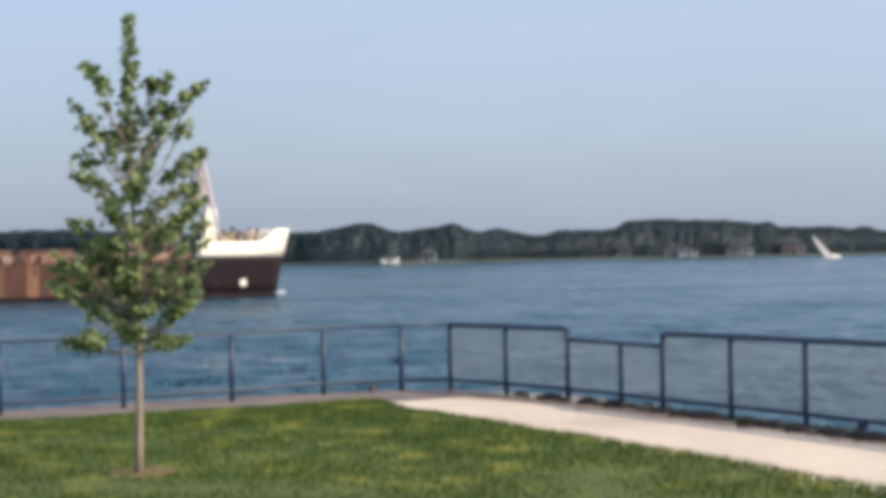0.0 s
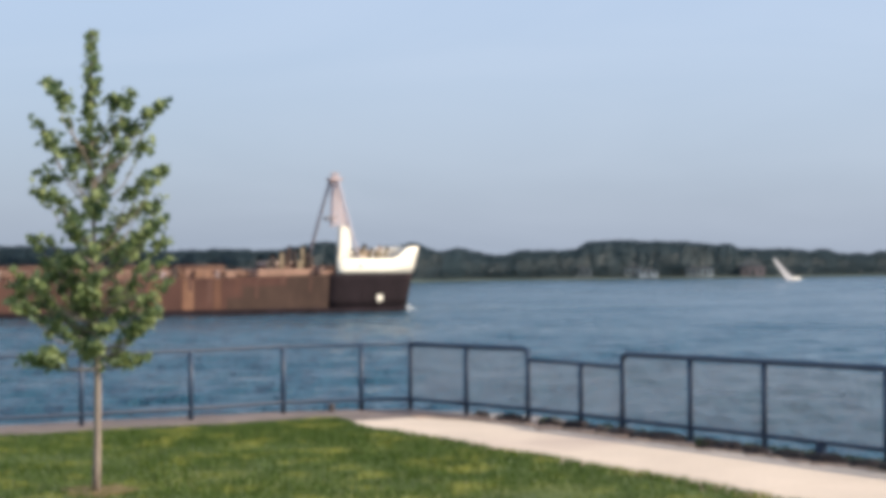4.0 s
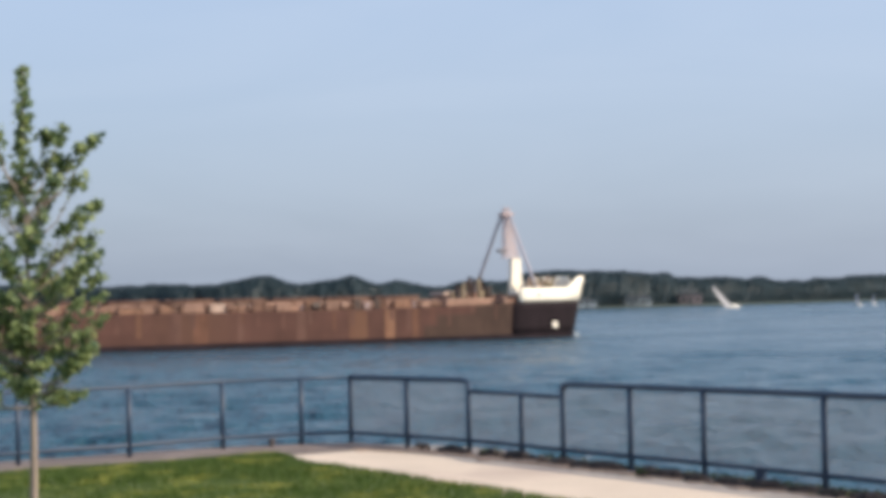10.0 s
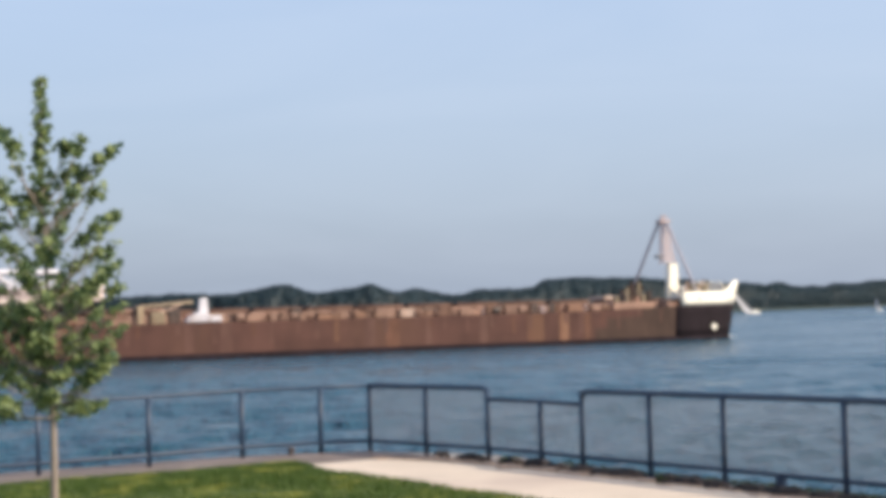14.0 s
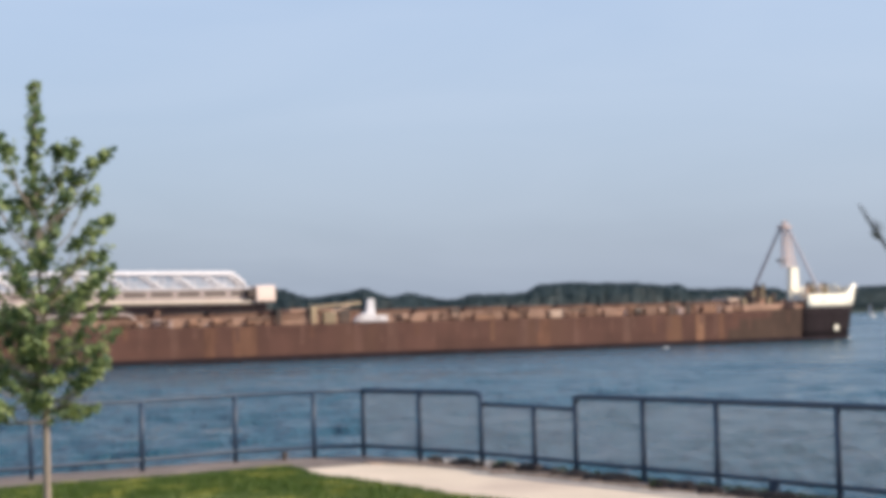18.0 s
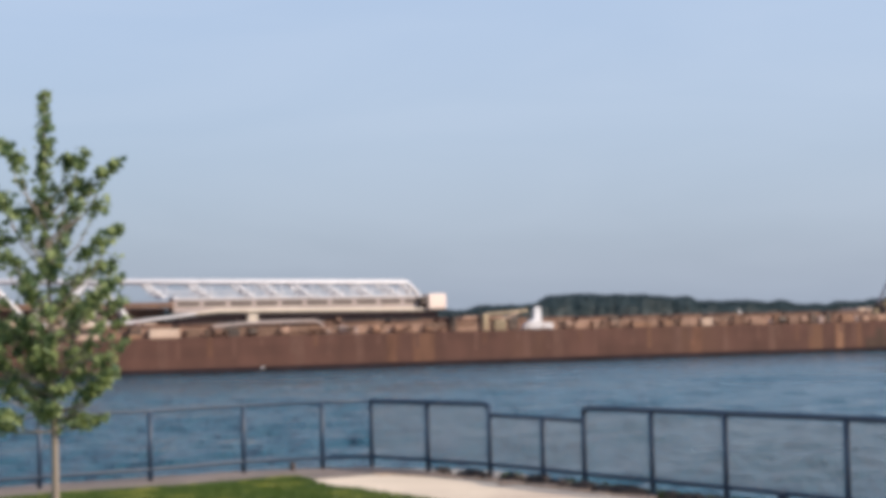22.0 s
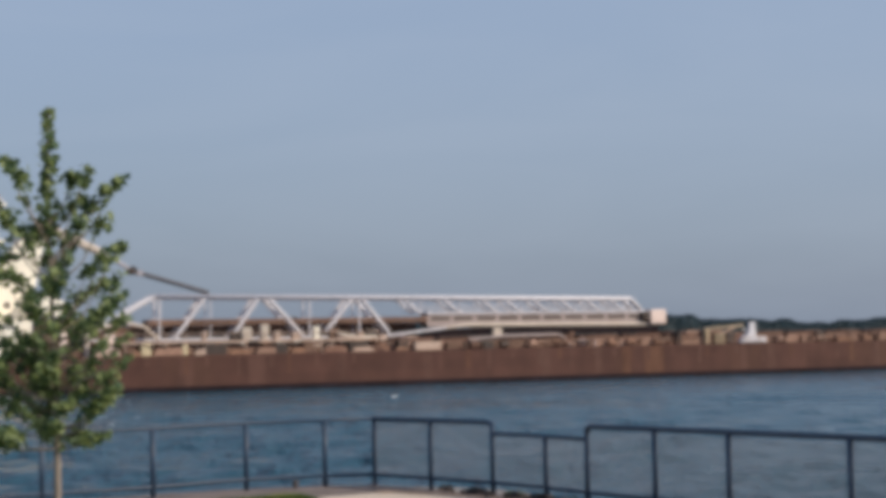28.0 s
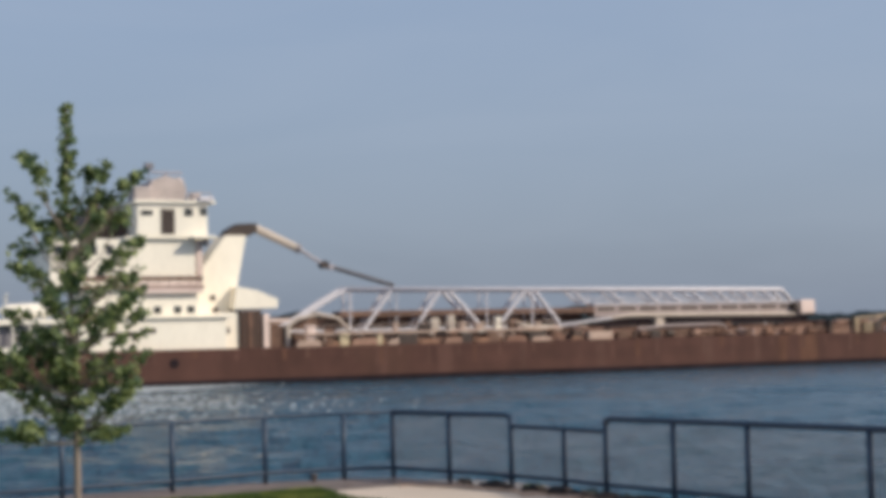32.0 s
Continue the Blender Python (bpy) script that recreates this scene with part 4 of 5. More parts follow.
def plating(ship, rng):
    """Side plating: three strakes of long plates with staggered butts, repair plates and rust runs over them."""
    top_line = lambda v: DECK + 0.5 * max(0, (v + 40) / 30) ** 2

    def level(f):
        return lambda v: boot_line(v) + (top_line(v) - boot_line(v)) * f
    for row, (f0, f1) in enumerate(((0.0, 0.36), (0.36, 0.7), (0.7, 1.0))):
        x = -227.4
        first = True
        while x < -12.5:
            e = x + (rng.uniform(4, 9) if first else rng.uniform(10.5, 13.5))
            if -12.4 - e < 3:
                e = -12.4
            xs = [x + (e - x) * k / 4 for k in range(5)] if (x > -40 or x < -195) else [x, e]
            for side in (-1, 1):
                mat = HULL_SOOT if -27 < x < -13 else HULL_RED
                part("hull_plate", shell(xs, level(f0), level(f1), 1, sides=(side,), out=rng.uniform(0, 0.012)), mat, ship)
            x, first = e, False
    # paler repair plates, with orange rust on some
    for x0, x1, f0, f1, mat in ((-172.2, -170.4, 0.0, 1, HULL_PALE), (-163.1, -160.7, 0.0, 1, HULL_PALE), (-150.4, -149.6, 0.0, 1, HULL_PALE),
                                (-138.4, -137.2, 0.0, 1, HULL_PALE), (-120.2, -118.9, 0.0, 1, HULL_PALE), (-111.6, -110.6, 0.0, 1, HULL_PALE),
                                (-107.2, -105.8, 0.0, 1, HULL_RUST), (-103.4, -100.2, 0.0, 1, HULL_RUST), (-86.6, -85.4, 0.0, 1, HULL_PALE),
                                (-81.9, -80.3, 0.0, 1, HULL_PALE), (-62.0, -60.5, 0.0, 1, HULL_PALE), (-58.9, -56.9, 0.0, 1, HULL_RUST),
                                (-53.0, -52.2, 0.0, 1, HULL_PALE), (-44.9, -43.6, 0.0, 1, HULL_PALE), (-37.4, -34.8, 0.0, 1, HULL_RUST),
                                (-32.2, -30.8, 0.0, 1, HULL_BRIGHT), (-28.2, -27.2, 0.0, 1, HULL_RUST)):
        for side in (-1, 1):
            part("repair_plate", shell([x0, (x0 + x1) / 2, x1], level(f0), level(f1), 1, sides=(side,), out=0.022), mat, ship, "paler rust-stained repair plate")
    # rust that has run down from the scuppers
    for k in range(64):
        x = -224 + k * 3.3 + rng.uniform(-1.3, 1.3)
        w = rng.uniform(0.2, 0.7)
        part("rust_run", shell([x, x + w], level(1 - rng.uniform(0.25, 0.8)), level(0.995), 1, sides=(-1,), out=0.03), HULL_PALE if k % 4 else HULL_RUST, ship)
    part("sheer_strake", shell([-204 + 6 * k for k in range(32)], lambda v: top_line(v) - 0.16, lambda v: top_line(v) + 0.02, 1, out=0.05), HULL_PALE, ship, "rust-worn rail along the deck edge")


def hatches_and_deck(ship, rng):
    coam = mesh_of("hatch_coaming", box(-3.0, 3.0, -7.3, 7.3, 0, 1.42, 0.06), TAN)
    lid = mesh_of("hatch_cover", box(-3.3, 3.3, -7.5, 7.5, 1.42, 1.78, 0.08), DECK_RED)
    clip = mesh_of("hatch_rib", box(-0.07, 0.07, -7.42, -7.28, 0.1, 1.4), RUST_ORANGE)
    x = -29.5
    while x > -180:
        c = piece("hatch_coaming", coam, ship, Matrix.Translation((x, 0, DECK - 0.1)))
        piece("hatch_cover", lid, c, Matrix.Identity(4))
        for k in range(5):
            piece("hatch_rib", clip, c, Matrix.Translation((-2.6 + 1.3 * k, 0, 0)))
        x -= 7.32
    for x0 in range(-176, -26, 15):
        part("coaming_strip", box(x0, x0 + 14.9, -7.75, -7.6, DECK - 0.1, DECK + 1.15, 0.03), TAN, ship, "tan plate along the hatches")
    post = mesh_of("deck_post", tube([(0, 0, 0), (0, 0, 1.1)], 0.05, 6), TAN)
    x = -22.0
    while x > -134:
        piece("deck_post", post, ship, Matrix.Translation((x, -8.9, DECK - 0.1)))
        x -= 2.44
    for z in (0.55, 1.05):
        part("deck_wire", tube([(-22, -8.9, DECK - 0.1 + z), (-134, -8.9, DECK - 0.1 + z)], 0.025, 5), TAN, ship)
    # fittings by the near deck edge: pale chests, dark gaps, reels, pipes and cowls in one rusty family
    for x0, x1, h, m in ((-78.2, -75.6, 1.15, TAN), (-74.9, -73.2, 1.0, TAN), (-71.9, -70.6, 1.5, DARK), (-68.2, -65.4, 0.95, RUST_ORANGE), (-63.0, -61.6, 0.9, RUST_ORANGE),
                         (-59.9, -57.2, 1.2, TAN), (-56.4, -53.4, 1.05, BEIGE), (-50.6, -49.2, 1.3, DECK_RED), (-47.4, -45.2, 1.0, TAN), (-43.2, -41.8, 1.2, RUST_ORANGE),
                         (-40.4, -38.6, 0.95, TAN), (-36.4, -35.3, 1.35, DARK), (-34.9, -34.0, 0.9, MAST_PINK), (-33.5, -32.6, 1.3, DARK), (-30.4, -28.2, 1.1, RUST_ORANGE), (-26.4, -24.4, 1.0, TAN)):
        part("deck_locker", box(x0, x1, -8.6, -7.6, DECK - 0.1, DECK + h, 0.08), m, ship)
    for k in range(104):
        x = -132 + k * 1.05 + rng.uniform(-0.6, 0.6)
        if -97.6 < x < -81:
            continue
        y, h = rng.uniform(-8.7, -7.6), rng.uniform(0.4, 1.45)
        m = rng.choice((TAN, RUST_ORANGE, TAN, MAST_PINK, DECK_RED, DARK, RUST_ORANGE))
        kind = k % 4
        if kind == 0:
            part("deck_bitt", tube([(x, y, DECK - 0.1), (x, y, DECK + h * 0.7)], rng.uniform(0.15, 0.3), 8), m, ship)
        elif kind == 1:
            part("deck_pipe", tube([(x, y, DECK + 0.4 + h * 0.4), (x + rng.uniform(1.5, 4.5), y, DECK + 0.4 + h * 0.4)], 0.14, 6), m, ship)
        elif kind == 2:
            part("deck_reel", tube([(x - 0.5, y, DECK + 0.55), (x + 0.5, y, DECK + 0.55)], 0.55, 10), m, ship)
        else:
            part("deck_cowl", tube([(x, y, DECK - 0.1), (x, y, DECK + h), (x + 0.35, y, DECK + h + 0.2)], [0.16, 0.16, 0.32], 8), m, ship)
    # hatch crane: white cab with its stub tower, pale jib, yellowish leg and panel
    cab = part("crane_cab", prism([(-86.2, DECK + 0.15), (-81.4, DECK + 0.15), (-81.5, 5.5), (-83.0, 5.62), (-84.4, 6.0), (-85.7, 5.45)], -8.6, -7.2, "y"), BOOM_WHITE, ship, "white low crane cab with a stub tower")
    part("cab_tower", prism([(-84.3, 5.7), (-83.1, 5.7), (-83.2, 7.75), (-84.1, 7.75)], -8.2, -7.6, "y"), BOOM_WHITE, cab)
    part("cab_skirt", box(-86.0, -81.6, -8.6, -7.1, DECK - 0.1, DECK + 0.15), DARK, cab)
    part("crane_jib", tube([(-92.4, -7.6, 6.75), (-85.0, -7.6, 7.25)], [0.14, 0.2], 8), YELLOW, ship, "faded yellow crane jib")
    part("jib_brace", tube([(-90.2, -7.6, 5.6), (-86.2, -7.6, 7.1)], 0.14, 8), BEIGE, ship)
    part("crane_leg", box(-92.3, -91.6, -8.5, -7.7, DECK - 0.1, 6.9, 0.05), YELLOW, ship, "faded yellow crane leg")
    part("crane_panel", box(-90.5, -88.8, -8.3, -7.7, DECK - 0.1, 6.1, 0.05), OLIVE, ship)
    part("deck_engine", box(-88.2, -86.6, -8, -5, DECK - 0.1, 6.2, 0.15), DARK, ship)
    part("crane_beam", box(-95.0, -88.6, -7.4, 6, 6.2, 6.6, 0.1), TAN, ship, "rusty travelling crane beam")
    part("bollard", tube([(-96.9, -8, DECK - 0.1), (-96.9, -8, 6.6)], 0.5, 10), DARK, ship, "dark post under the boom's end")


def forecastle(ship, rng, bow_part):
    mx, mz = -5.05, 2.3
    ring = bmesh.new()
    for k in range(8):
        a = k * math.pi / 4
        px, pz = mx + 0.3 * math.cos(a), mz + 0.25 * math.sin(a)
        w = half_width(px, pz)
        box(px - 0.16, px + 0.16, -w - 0.09, -w + 0.2, pz - 0.14, pz + 0.14, 0.0, ring)
    w = half_width(mx, mz)
    box(mx - 0.2, mx + 0.2, -w - 0.1, -w + 0.2, mz - 0.18, mz + 0.18, 0.0, ring)
    part("bow_mark", ring, SHIP_WHITE, bow_part, "small round white mark")
    fx = [-11.3 + 14.2 * math.sin(math.pi / 2 * k / 20) for k in range(21)]
    rim = lambda v: 7.0 + 0.1 * max(0, (v + 8) / 8) + 1.55 * max(0, min(1, (v + 2.4) / 2.2)) ** 1.2
    bulwark = part("forecastle_bulwark", shell(fx, 5.15, rim, 3, 0.15, sides=(-1,)), SHIP_WHITE, ship,
                   "white forecastle bulwark stepping up at the bow", True)
    part("forecastle_bulwark", shell([v for v in fx if v > -1.6], 5.15, rim, 3, 0.15, sides=(1,)), SHIP_WHITE, ship, "", True)
    part("bulwark_cap", shell(fx[:12], 6.98, lambda v: 7.1, 1, 0.3, sides=(-1,), out=0.06), SHIP_WHITE, bulwark)
    bm = bmesh.new()         # swept-back front of the forecastle, from the mast out to the side
    bm.faces.new([bm.verts.new(p) for p in ((-7.9, 0, 8.6), (-8.6, -1.8, 7.7), (-11.3, -8.5, 6.2), (-11.3, -8.5, 5.1), (-7.9, 0, 5.1))])
    bmesh.ops.solidify(bm, geom=bm.faces[:], thickness=0.12)
    part("breakwater", bm, SHIP_WHITE, ship, "white swept-back breakwater")
    deck = bmesh.new()
    line = [(px, -w + 0.1) for px, w in hull_line(6.0) if px > -14]
    prism(line + [(px, -py) for px, py in line[::-1]], 6.0, 6.15, "z", deck)
    part("forecastle_deck", deck, DECK_RED, ship)
    for x0, x1, y, h, m in ((-6.5, -5.6, -4, 1.5, OLIVE), (-5.2, -4.2, -1, 1.9, TAN), (-3.6, -2.8, -2.8, 1.6, OLIVE), (-2.4, -1.6, 0.5, 1.9, BEIGE), (-7.6, -6.6, -6, 1.3, BEIGE)):
        part("winch", box(x0, x1, y - 0.6, y + 0.6, 6.15, 6.35 + h, 0.15), m, ship)
    for k in range(7):
        xx = -9.5 + 1.35 * k
        part("stanchion", tube([(xx, -half_width(xx, 6) + 0.3, 6.1), (xx, -half_width(xx, 6) + 0.3, 8.1)], 0.06, 6), OLIVE, ship)
    for z in (7.6, 8.1):
        part("forecastle_rail", tube([(-9.5 + 1.35 * k, -half_width(-9.5 + 1.35 * k, 6) + 0.3, z) for k in range(7)], 0.07, 6), OLIVE, ship)
    for k, (xx, z) in enumerate(((-6.3, 8.5), (-5.0, 8.8), (-3.9, 8.4), (-2.4, 8.7), (-1.2, 8.6), (-4.4, 8.9))):
        part("cowl_vent", tube([(xx, -2.5 + k * 0.5, 6.1), (xx, -2.5 + k * 0.5, z - 0.4), (xx + 0.3, -2.5 + k * 0.5, z)], [0.25, 0.25, 0.4], 8), (BEIGE, OLIVE, DARK)[k % 3], ship)
    # foremast: white trunk, lattice above it, two legs to the ship's sides
    mast = part("foremast", prism([(-8.0, 6.1), (-4.9, 6.1), (-5.6, 7.3), (-6.3, 8.3), (-6.4, 11.5), (-7.8, 11.5)], -0.5, 0.5, "y"), SHIP_WHITE, ship, "white foremast trunk with a flared foot")
    pole = bmesh.new()
    corners = (((-8.8, -0.6), (-8.7, -0.4)), ((-6.8, -0.6), (-8.1, -0.4)), ((-8.8, 0.6), (-8.7, 0.4)), ((-6.8, 0.6), (-8.1, 0.4)))
    for (bx, by), (tx, ty) in corners:
        tube([(bx, by, 11.4), (tx, ty, 18.3)], 0.12, 6, pole)
    for k in range(9):
        f, g = k / 9, (k + 1) / 9
        for s in (-1, 1):
            y = s * (0.6 - 0.2 * f)
            lo = [(-8.8 + 0.1 * f, y, 11.5 + 6.7 * f), (-6.8 - 1.3 * f, y, 11.5 + 6.7 * f)]
            hi = [(-8.8 + 0.1 * g, y, 11.5 + 6.7 * g), (-6.8 - 1.3 * g, y, 11.5 + 6.7 * g)]
            for p, q in ((lo[0], hi[1]), (lo[1], hi[0]), (hi[0], hi[1])):
                tube([p, q], 0.06, 5, pole)
    part("lattice_pole", pole, MAST_PALE, mast, "faded reddish lattice pole")
    part("lamp_bracket", box(-9.9, -8.4, -0.5, 0.5, 12.3, 12.75, 0.05), GREY_STEEL, mast)
    part("masthead", box(-9.4, -7.5, -0.7, 0.7, 17.6, 18.05, 0.08), MAST_PINK, mast, "faded red masthead platform")
    part("radar", box(-9.0, -7.8, -0.2, 0.2, 18.5, 18.75, 0.06), MAST_PINK, mast)
    part("radar_post", tube([(-8.5, 0, 18.1), (-8.5, 0, 18.6)], 0.14, 8), MAST_PINK, mast)
    for y, foot in ((0.5, (-9.5, 8.7, 6.0)), (-0.5, (-8.1, -8.6, 6.0))):
        part("stay_leg", tube([(-8.9 if y > 0 else -8.2, y, 17.8), foot], 0.21, 8), MAST_GREY, mast, "grey sloping mast leg")
    # gear between the forecastle and the hatches
    part("forward_deckhouse", box(-21.4, -13.4, -6.2, 4, DECK - 0.1, 5.75, 0.1), TAN, ship)
    part("deckhouse_roof", box(-17.0, -11.8, 3.6, 8.2, 6.2, 6.75, 0.12), BEIGE, ship, "pale deckhouse roof")
    part("side_locker", box(-13.6, -11.5, -8.4, -4.0, DECK - 0.1, 5.95, 0.08), TAN, ship)
    part("roof_house", box(-16.4, -12.4, 4.0, 8.0, DECK - 0.1, 6.2, 0.08), TAN, ship)
    for k in range(11):
        xx = -19.0 + 0.78 * k
        y = -5.5 + (k * 3 % 7)
        part("deck_winch", box(xx - rng.uniform(0.25, 0.5), xx + rng.uniform(0.25, 0.5), y, y + 1, DECK - 0.1, rng.uniform(6.1, 7.6), 0.08), (DARK, OLIVE, TAN, MID_BROWN)[k % 4], ship)
    for k, (xx, z) in enumerate(((-18.8, 7.6), (-17.2, 8.0), (-15.8, 8.6), (-14.6, 8.3), (-13.2, 8.7), (-12.2, 7.8), (-11.6, 8.2))):
        part("ventilator", tube([(xx, -4 + k, DECK), (xx, -4 + k, z - 0.3), (xx + 0.3, -4 + k, z)], [0.3, 0.3, 0.42], 8), (DARK, OLIVE, STACK)[k % 3], ship)


def unloading_boom(ship, rng):
    def top(x):
        return 12.2 - (x + 173) / 75 * 0.75

    def low(x):
        return 6.6 + 1.35 * max(0, min(1, (x + 140) / 12)) - 0.25 * max(0, (x + 128) / 31)
    boom = part("boom", box(-172, -98, -1.0, 1.0, 8.55, 8.75, 0.03), MID_BROWN, ship, "long white truss unloading boom lying along the deck")
    for sy in (-1.2, 1.2):
        part("top_chord", tube([(-172.9, sy, top(-172.9)), (-100.6, sy, top(-100.6)), (-98.9, sy, 9.9)], 0.34, 8), BOOM_WHITE, boom, smooth=True)
        part("end_brace", tube([(-172.9, sy, top(-172.9)), (-176.2, sy, 10.4), (-179.2, sy, 8.6), (-183.2, sy, 6.5)], 0.25, 8), BOOM_WHITE, boom)
        part("bottom_chord", tube([(x, sy, low(x)) for x in (-131, -128, -122, -110, -97)], [0.2, 0.29, 0.3, 0.3, 0.3], 8), BOOM_CREAM, boom, "cream bottom chord")
        part("bottom_chord", tube([(x, sy, low(x)) for x in (-183.2, -166, -152, -140, -136, -131)], 0.17, 8), BOOM_WHITE, boom)
        for xb, zb, xt in ((-170.4, 6.7, -166.2), (-162.7, 6.7, -158.8), (-152.4, 6.6, -157.6), (-149.2, 7.4, -145.3), (-139.9, 7.0, -144.1)):
            part("diagonal", tube([(xt, sy, top(xt)), (xb, sy, zb)], 0.28, 6), BOOM_WHITE, boom)
        for xt, r in ((-172.4, 0.16), (-165.5, 0.09), (-151.6, 0.13), (-144.3, 0.15)):
            part("strut", tube([(xt, sy, top(xt)), (xt, sy, low(xt))], r, 6), BOOM_WHITE, boom)
        for xt in (-137.9, -131.8, -125.8, -122.0, -117.6, -113.0, -108.7, -104.6):
            part("diagonal", tube([(xt, sy, top(xt)), (xt + 2.7, sy, 9.7)], 0.2, 6), BOOM_WHITE, boom)
            part("strut", tube([(xt + 2.9, sy, top(xt + 2.9)), (xt + 2.9, sy, 9.7)], 0.09, 6), BOOM_WHITE, boom)
        # light handrail and lacing inside the truss
        z0 = 10.55
        part("handrail", tube([(-137, sy * 0.8, z0), (-100, sy * 0.8, z0)], 0.05, 5), BOOM_WHITE, boom)
        part("handrail", tube([(-137, sy * 0.8, z0 - 0.45), (-100, sy * 0.8, z0 - 0.45)], 0.05, 5), BOOM_WHITE, boom)
        for k in range(15):
            x = -136 + 2.5 * k
            part("lacing", tube([(x, sy * 0.8, 9.7), (x + 1.25, sy * 0.8, top(x)), (x + 2.5, sy * 0.8, 9.7)], 0.05, 5), BOOM_WHITE, boom)
    for x in (-172.9, -165.5, -158.2, -151.6, -144.3, -138, -131.8, -125.8, -119.8, -113.8, -107.8, -101.0):
        part("cross_tie", tube([(x, -1.2, top(x)), (x, 1.2, top(x))], 0.14, 6), BOOM_WHITE, boom)
    # belt gallery: pinkish side with long slots, a plain dark box further aft
    gal = part("belt_gallery", box(-134, -98.2, -1.12, -0.96, low(-120) - 0.1, 9.72, 0.02), GALLERY, boom, "pinkish grey belt gallery side with dark slots")
    part("gallery_back", box(-134, -98.2, 0.96, 1.12, low(-120) - 0.1, 9.72, 0.02), GALLERY, boom)
    part("gallery_rail", box(-134, -98.2, -1.28, -1.1, 9.5, 9.76, 0.02), BOOM_WHITE, gal)
    x = -133.4
    while x < -100.5:
        part("slot", box(x, x + 2.9, -1.18, -1.0, 8.62, 9.22, 0.02), TAUPE, gal)
        x += 3.62
    part("belt_cover", box(-174, -134, -1.3, 1.3, 8.45, 9.2, 0.05), MID_BROWN, boom, "brown belt cover")
    # The shadow band below the gallery is made of solid black boxes.
    part("belt_underside", box(-127, -96.0, -1.75, 1.75, 6.5, 7.52, 0.05), HULL_BLACK, boom, "black box for the shadow under the belt")
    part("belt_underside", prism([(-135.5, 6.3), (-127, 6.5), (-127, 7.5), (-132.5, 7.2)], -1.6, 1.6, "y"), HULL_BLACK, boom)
    part("boom_head", box(-97.6, -94.9, -2.1, 2.1, 7.75, 9.85, 0.15), HEAD_PALE, boom, "pale pinkish box at the boom's end")
    part("boom_motor", box(-98.8, -97.65, -2.0, 2.0, 8.3, 9.5, 0.1), DARK, boom)
    part("root_arch", tube([(-182.5, -2.4, 6.6), (-180.6, -2.4, 8.2), (-177.5, -2.4, 8.9), (-174.8, -2.4, 8.3), (-173, -2.4, 6.7)], 0.24, 8), BOOM_CREAM, boom, "cream arched brace at the boom's root")
    part("boom_saddle", prism([(-124.5, DECK), (-122.5, DECK), (-122.9, 7.5), (-124.1, 7.5)], -2.4, 2.4, "y"), BOOM_CREAM, ship, "cream boom rest on the deck")
    part("boom_saddle", prism([(-111.6, DECK), (-110.4, DECK), (-110.8, 6.8), (-111.4, 6.8)], -2.0, 2.4, "y"), MID_BROWN, ship)
    part("long_pipe", tube([(-131, -8.2, 5.9), (-126, -8.2, 6.3), (-117.2, -8.2, 6.4), (-116.4, -8.2, 6.2), (-115.0, -8.2, 4.8)], 0.2, 8), GALLERY, ship, "pale pipe along the deck edge")
    part("pipe_bench", box(-129, -117.4, -8.0, -7.4, DECK - 0.1, 5.7, 0.06), MID_BROWN, ship)
    # crowded gear under the boom's root
    for x0, x1, z0, z1, y, m in ((-163.5, -162.2, 6.4, 8.0, -7.6, BOOM_CREAM), (-160.9, -159.9, 6.3, 8.35, -7.6, BOOM_CREAM), (-159.1, -158.3, 6.3, 7.5, -7.8, BEIGE),
                                 (-153.7, -152.9, 6.3, 8.0, -7.7, SHIP_WHITE), (-156.6, -155.4, 6.3, 7.3, -7.5, BEIGE), (-147.4, -146.6, 6.3, 7.2, -7.6, BEIGE),
                                 (-164.9, -163.5, 4.5, 7.5, -7.2, DARK), (-145.9, -144.4, 5.9, 7.6, -7.2, DARK), (-151.2, -150.0, 6.2, 7.7, -7.2, MID_BROWN),
                                 (-159.2, -157.6, 4.5, 6.0, -8.3, DARK), (-168.6, -165.8, 4.5, 6.1, -8.3, DARK), (-141.9, -140.4, 4.5, 6.0, -8.2, DARK),
                                 (-176.9, -175.6, 4.5, 6.2, -8.2, CREAM_YELLOW), (-174.9, -173.0, 4.5, 5.6, -8.0, RUST_ORANGE), (-171.6, -170.9, 4.5, 5.9, -8.3, CREAM_YELLOW),
                                 (-181.2, -180.0, 4.5, 7.4, -7.6, HEAD_PALE), (-178.6, -177.4, 4.5, 7.0, -7.6, MID_BROWN), (-155.2, -153.6, 4.5, 5.9, -8.3, MID_BROWN),
                                 (-148.9, -146.2, 4.5, 5.9, -8.2, DARK), (-139.4, -135.5, 4.5, 5.75, -8.3, BEIGE), (-134.6, -132.9, 4.5, 5.6, -8.2, MID_BROWN), (-129.2, -127.6, 4.5, 5.6, -8.5, DARK)):
        part("deck_gear", box(x0, x1, y - 0.5, y + 0.5, z0, z1, 0.08), m, ship)
    part("pale_trough", tube([(-150.4, -7.9, 7.25), (-149.5, -7.9, 6.75), (-148.2, -7.9, 6.5), (-144.6, -7.9, 6.4)], [0.18, 0.34, 0.36, 0.3], 8), BOOM_CREAM, ship, "curved cream chute on the deck")
    part("gear_catwalk", box(-182, -144.5, -8.5, -7.0, 6.05, 6.35, 0.05), BEIGE, ship, "pale pinkish catwalk along the gear")
    part("gear_bulkhead", box(-184.6, -134.2, 2.2, 2.5, DECK - 0.1, 8.44, 0.05), MID_BROWN, ship, "rusty brown bulkhead behind the gear")
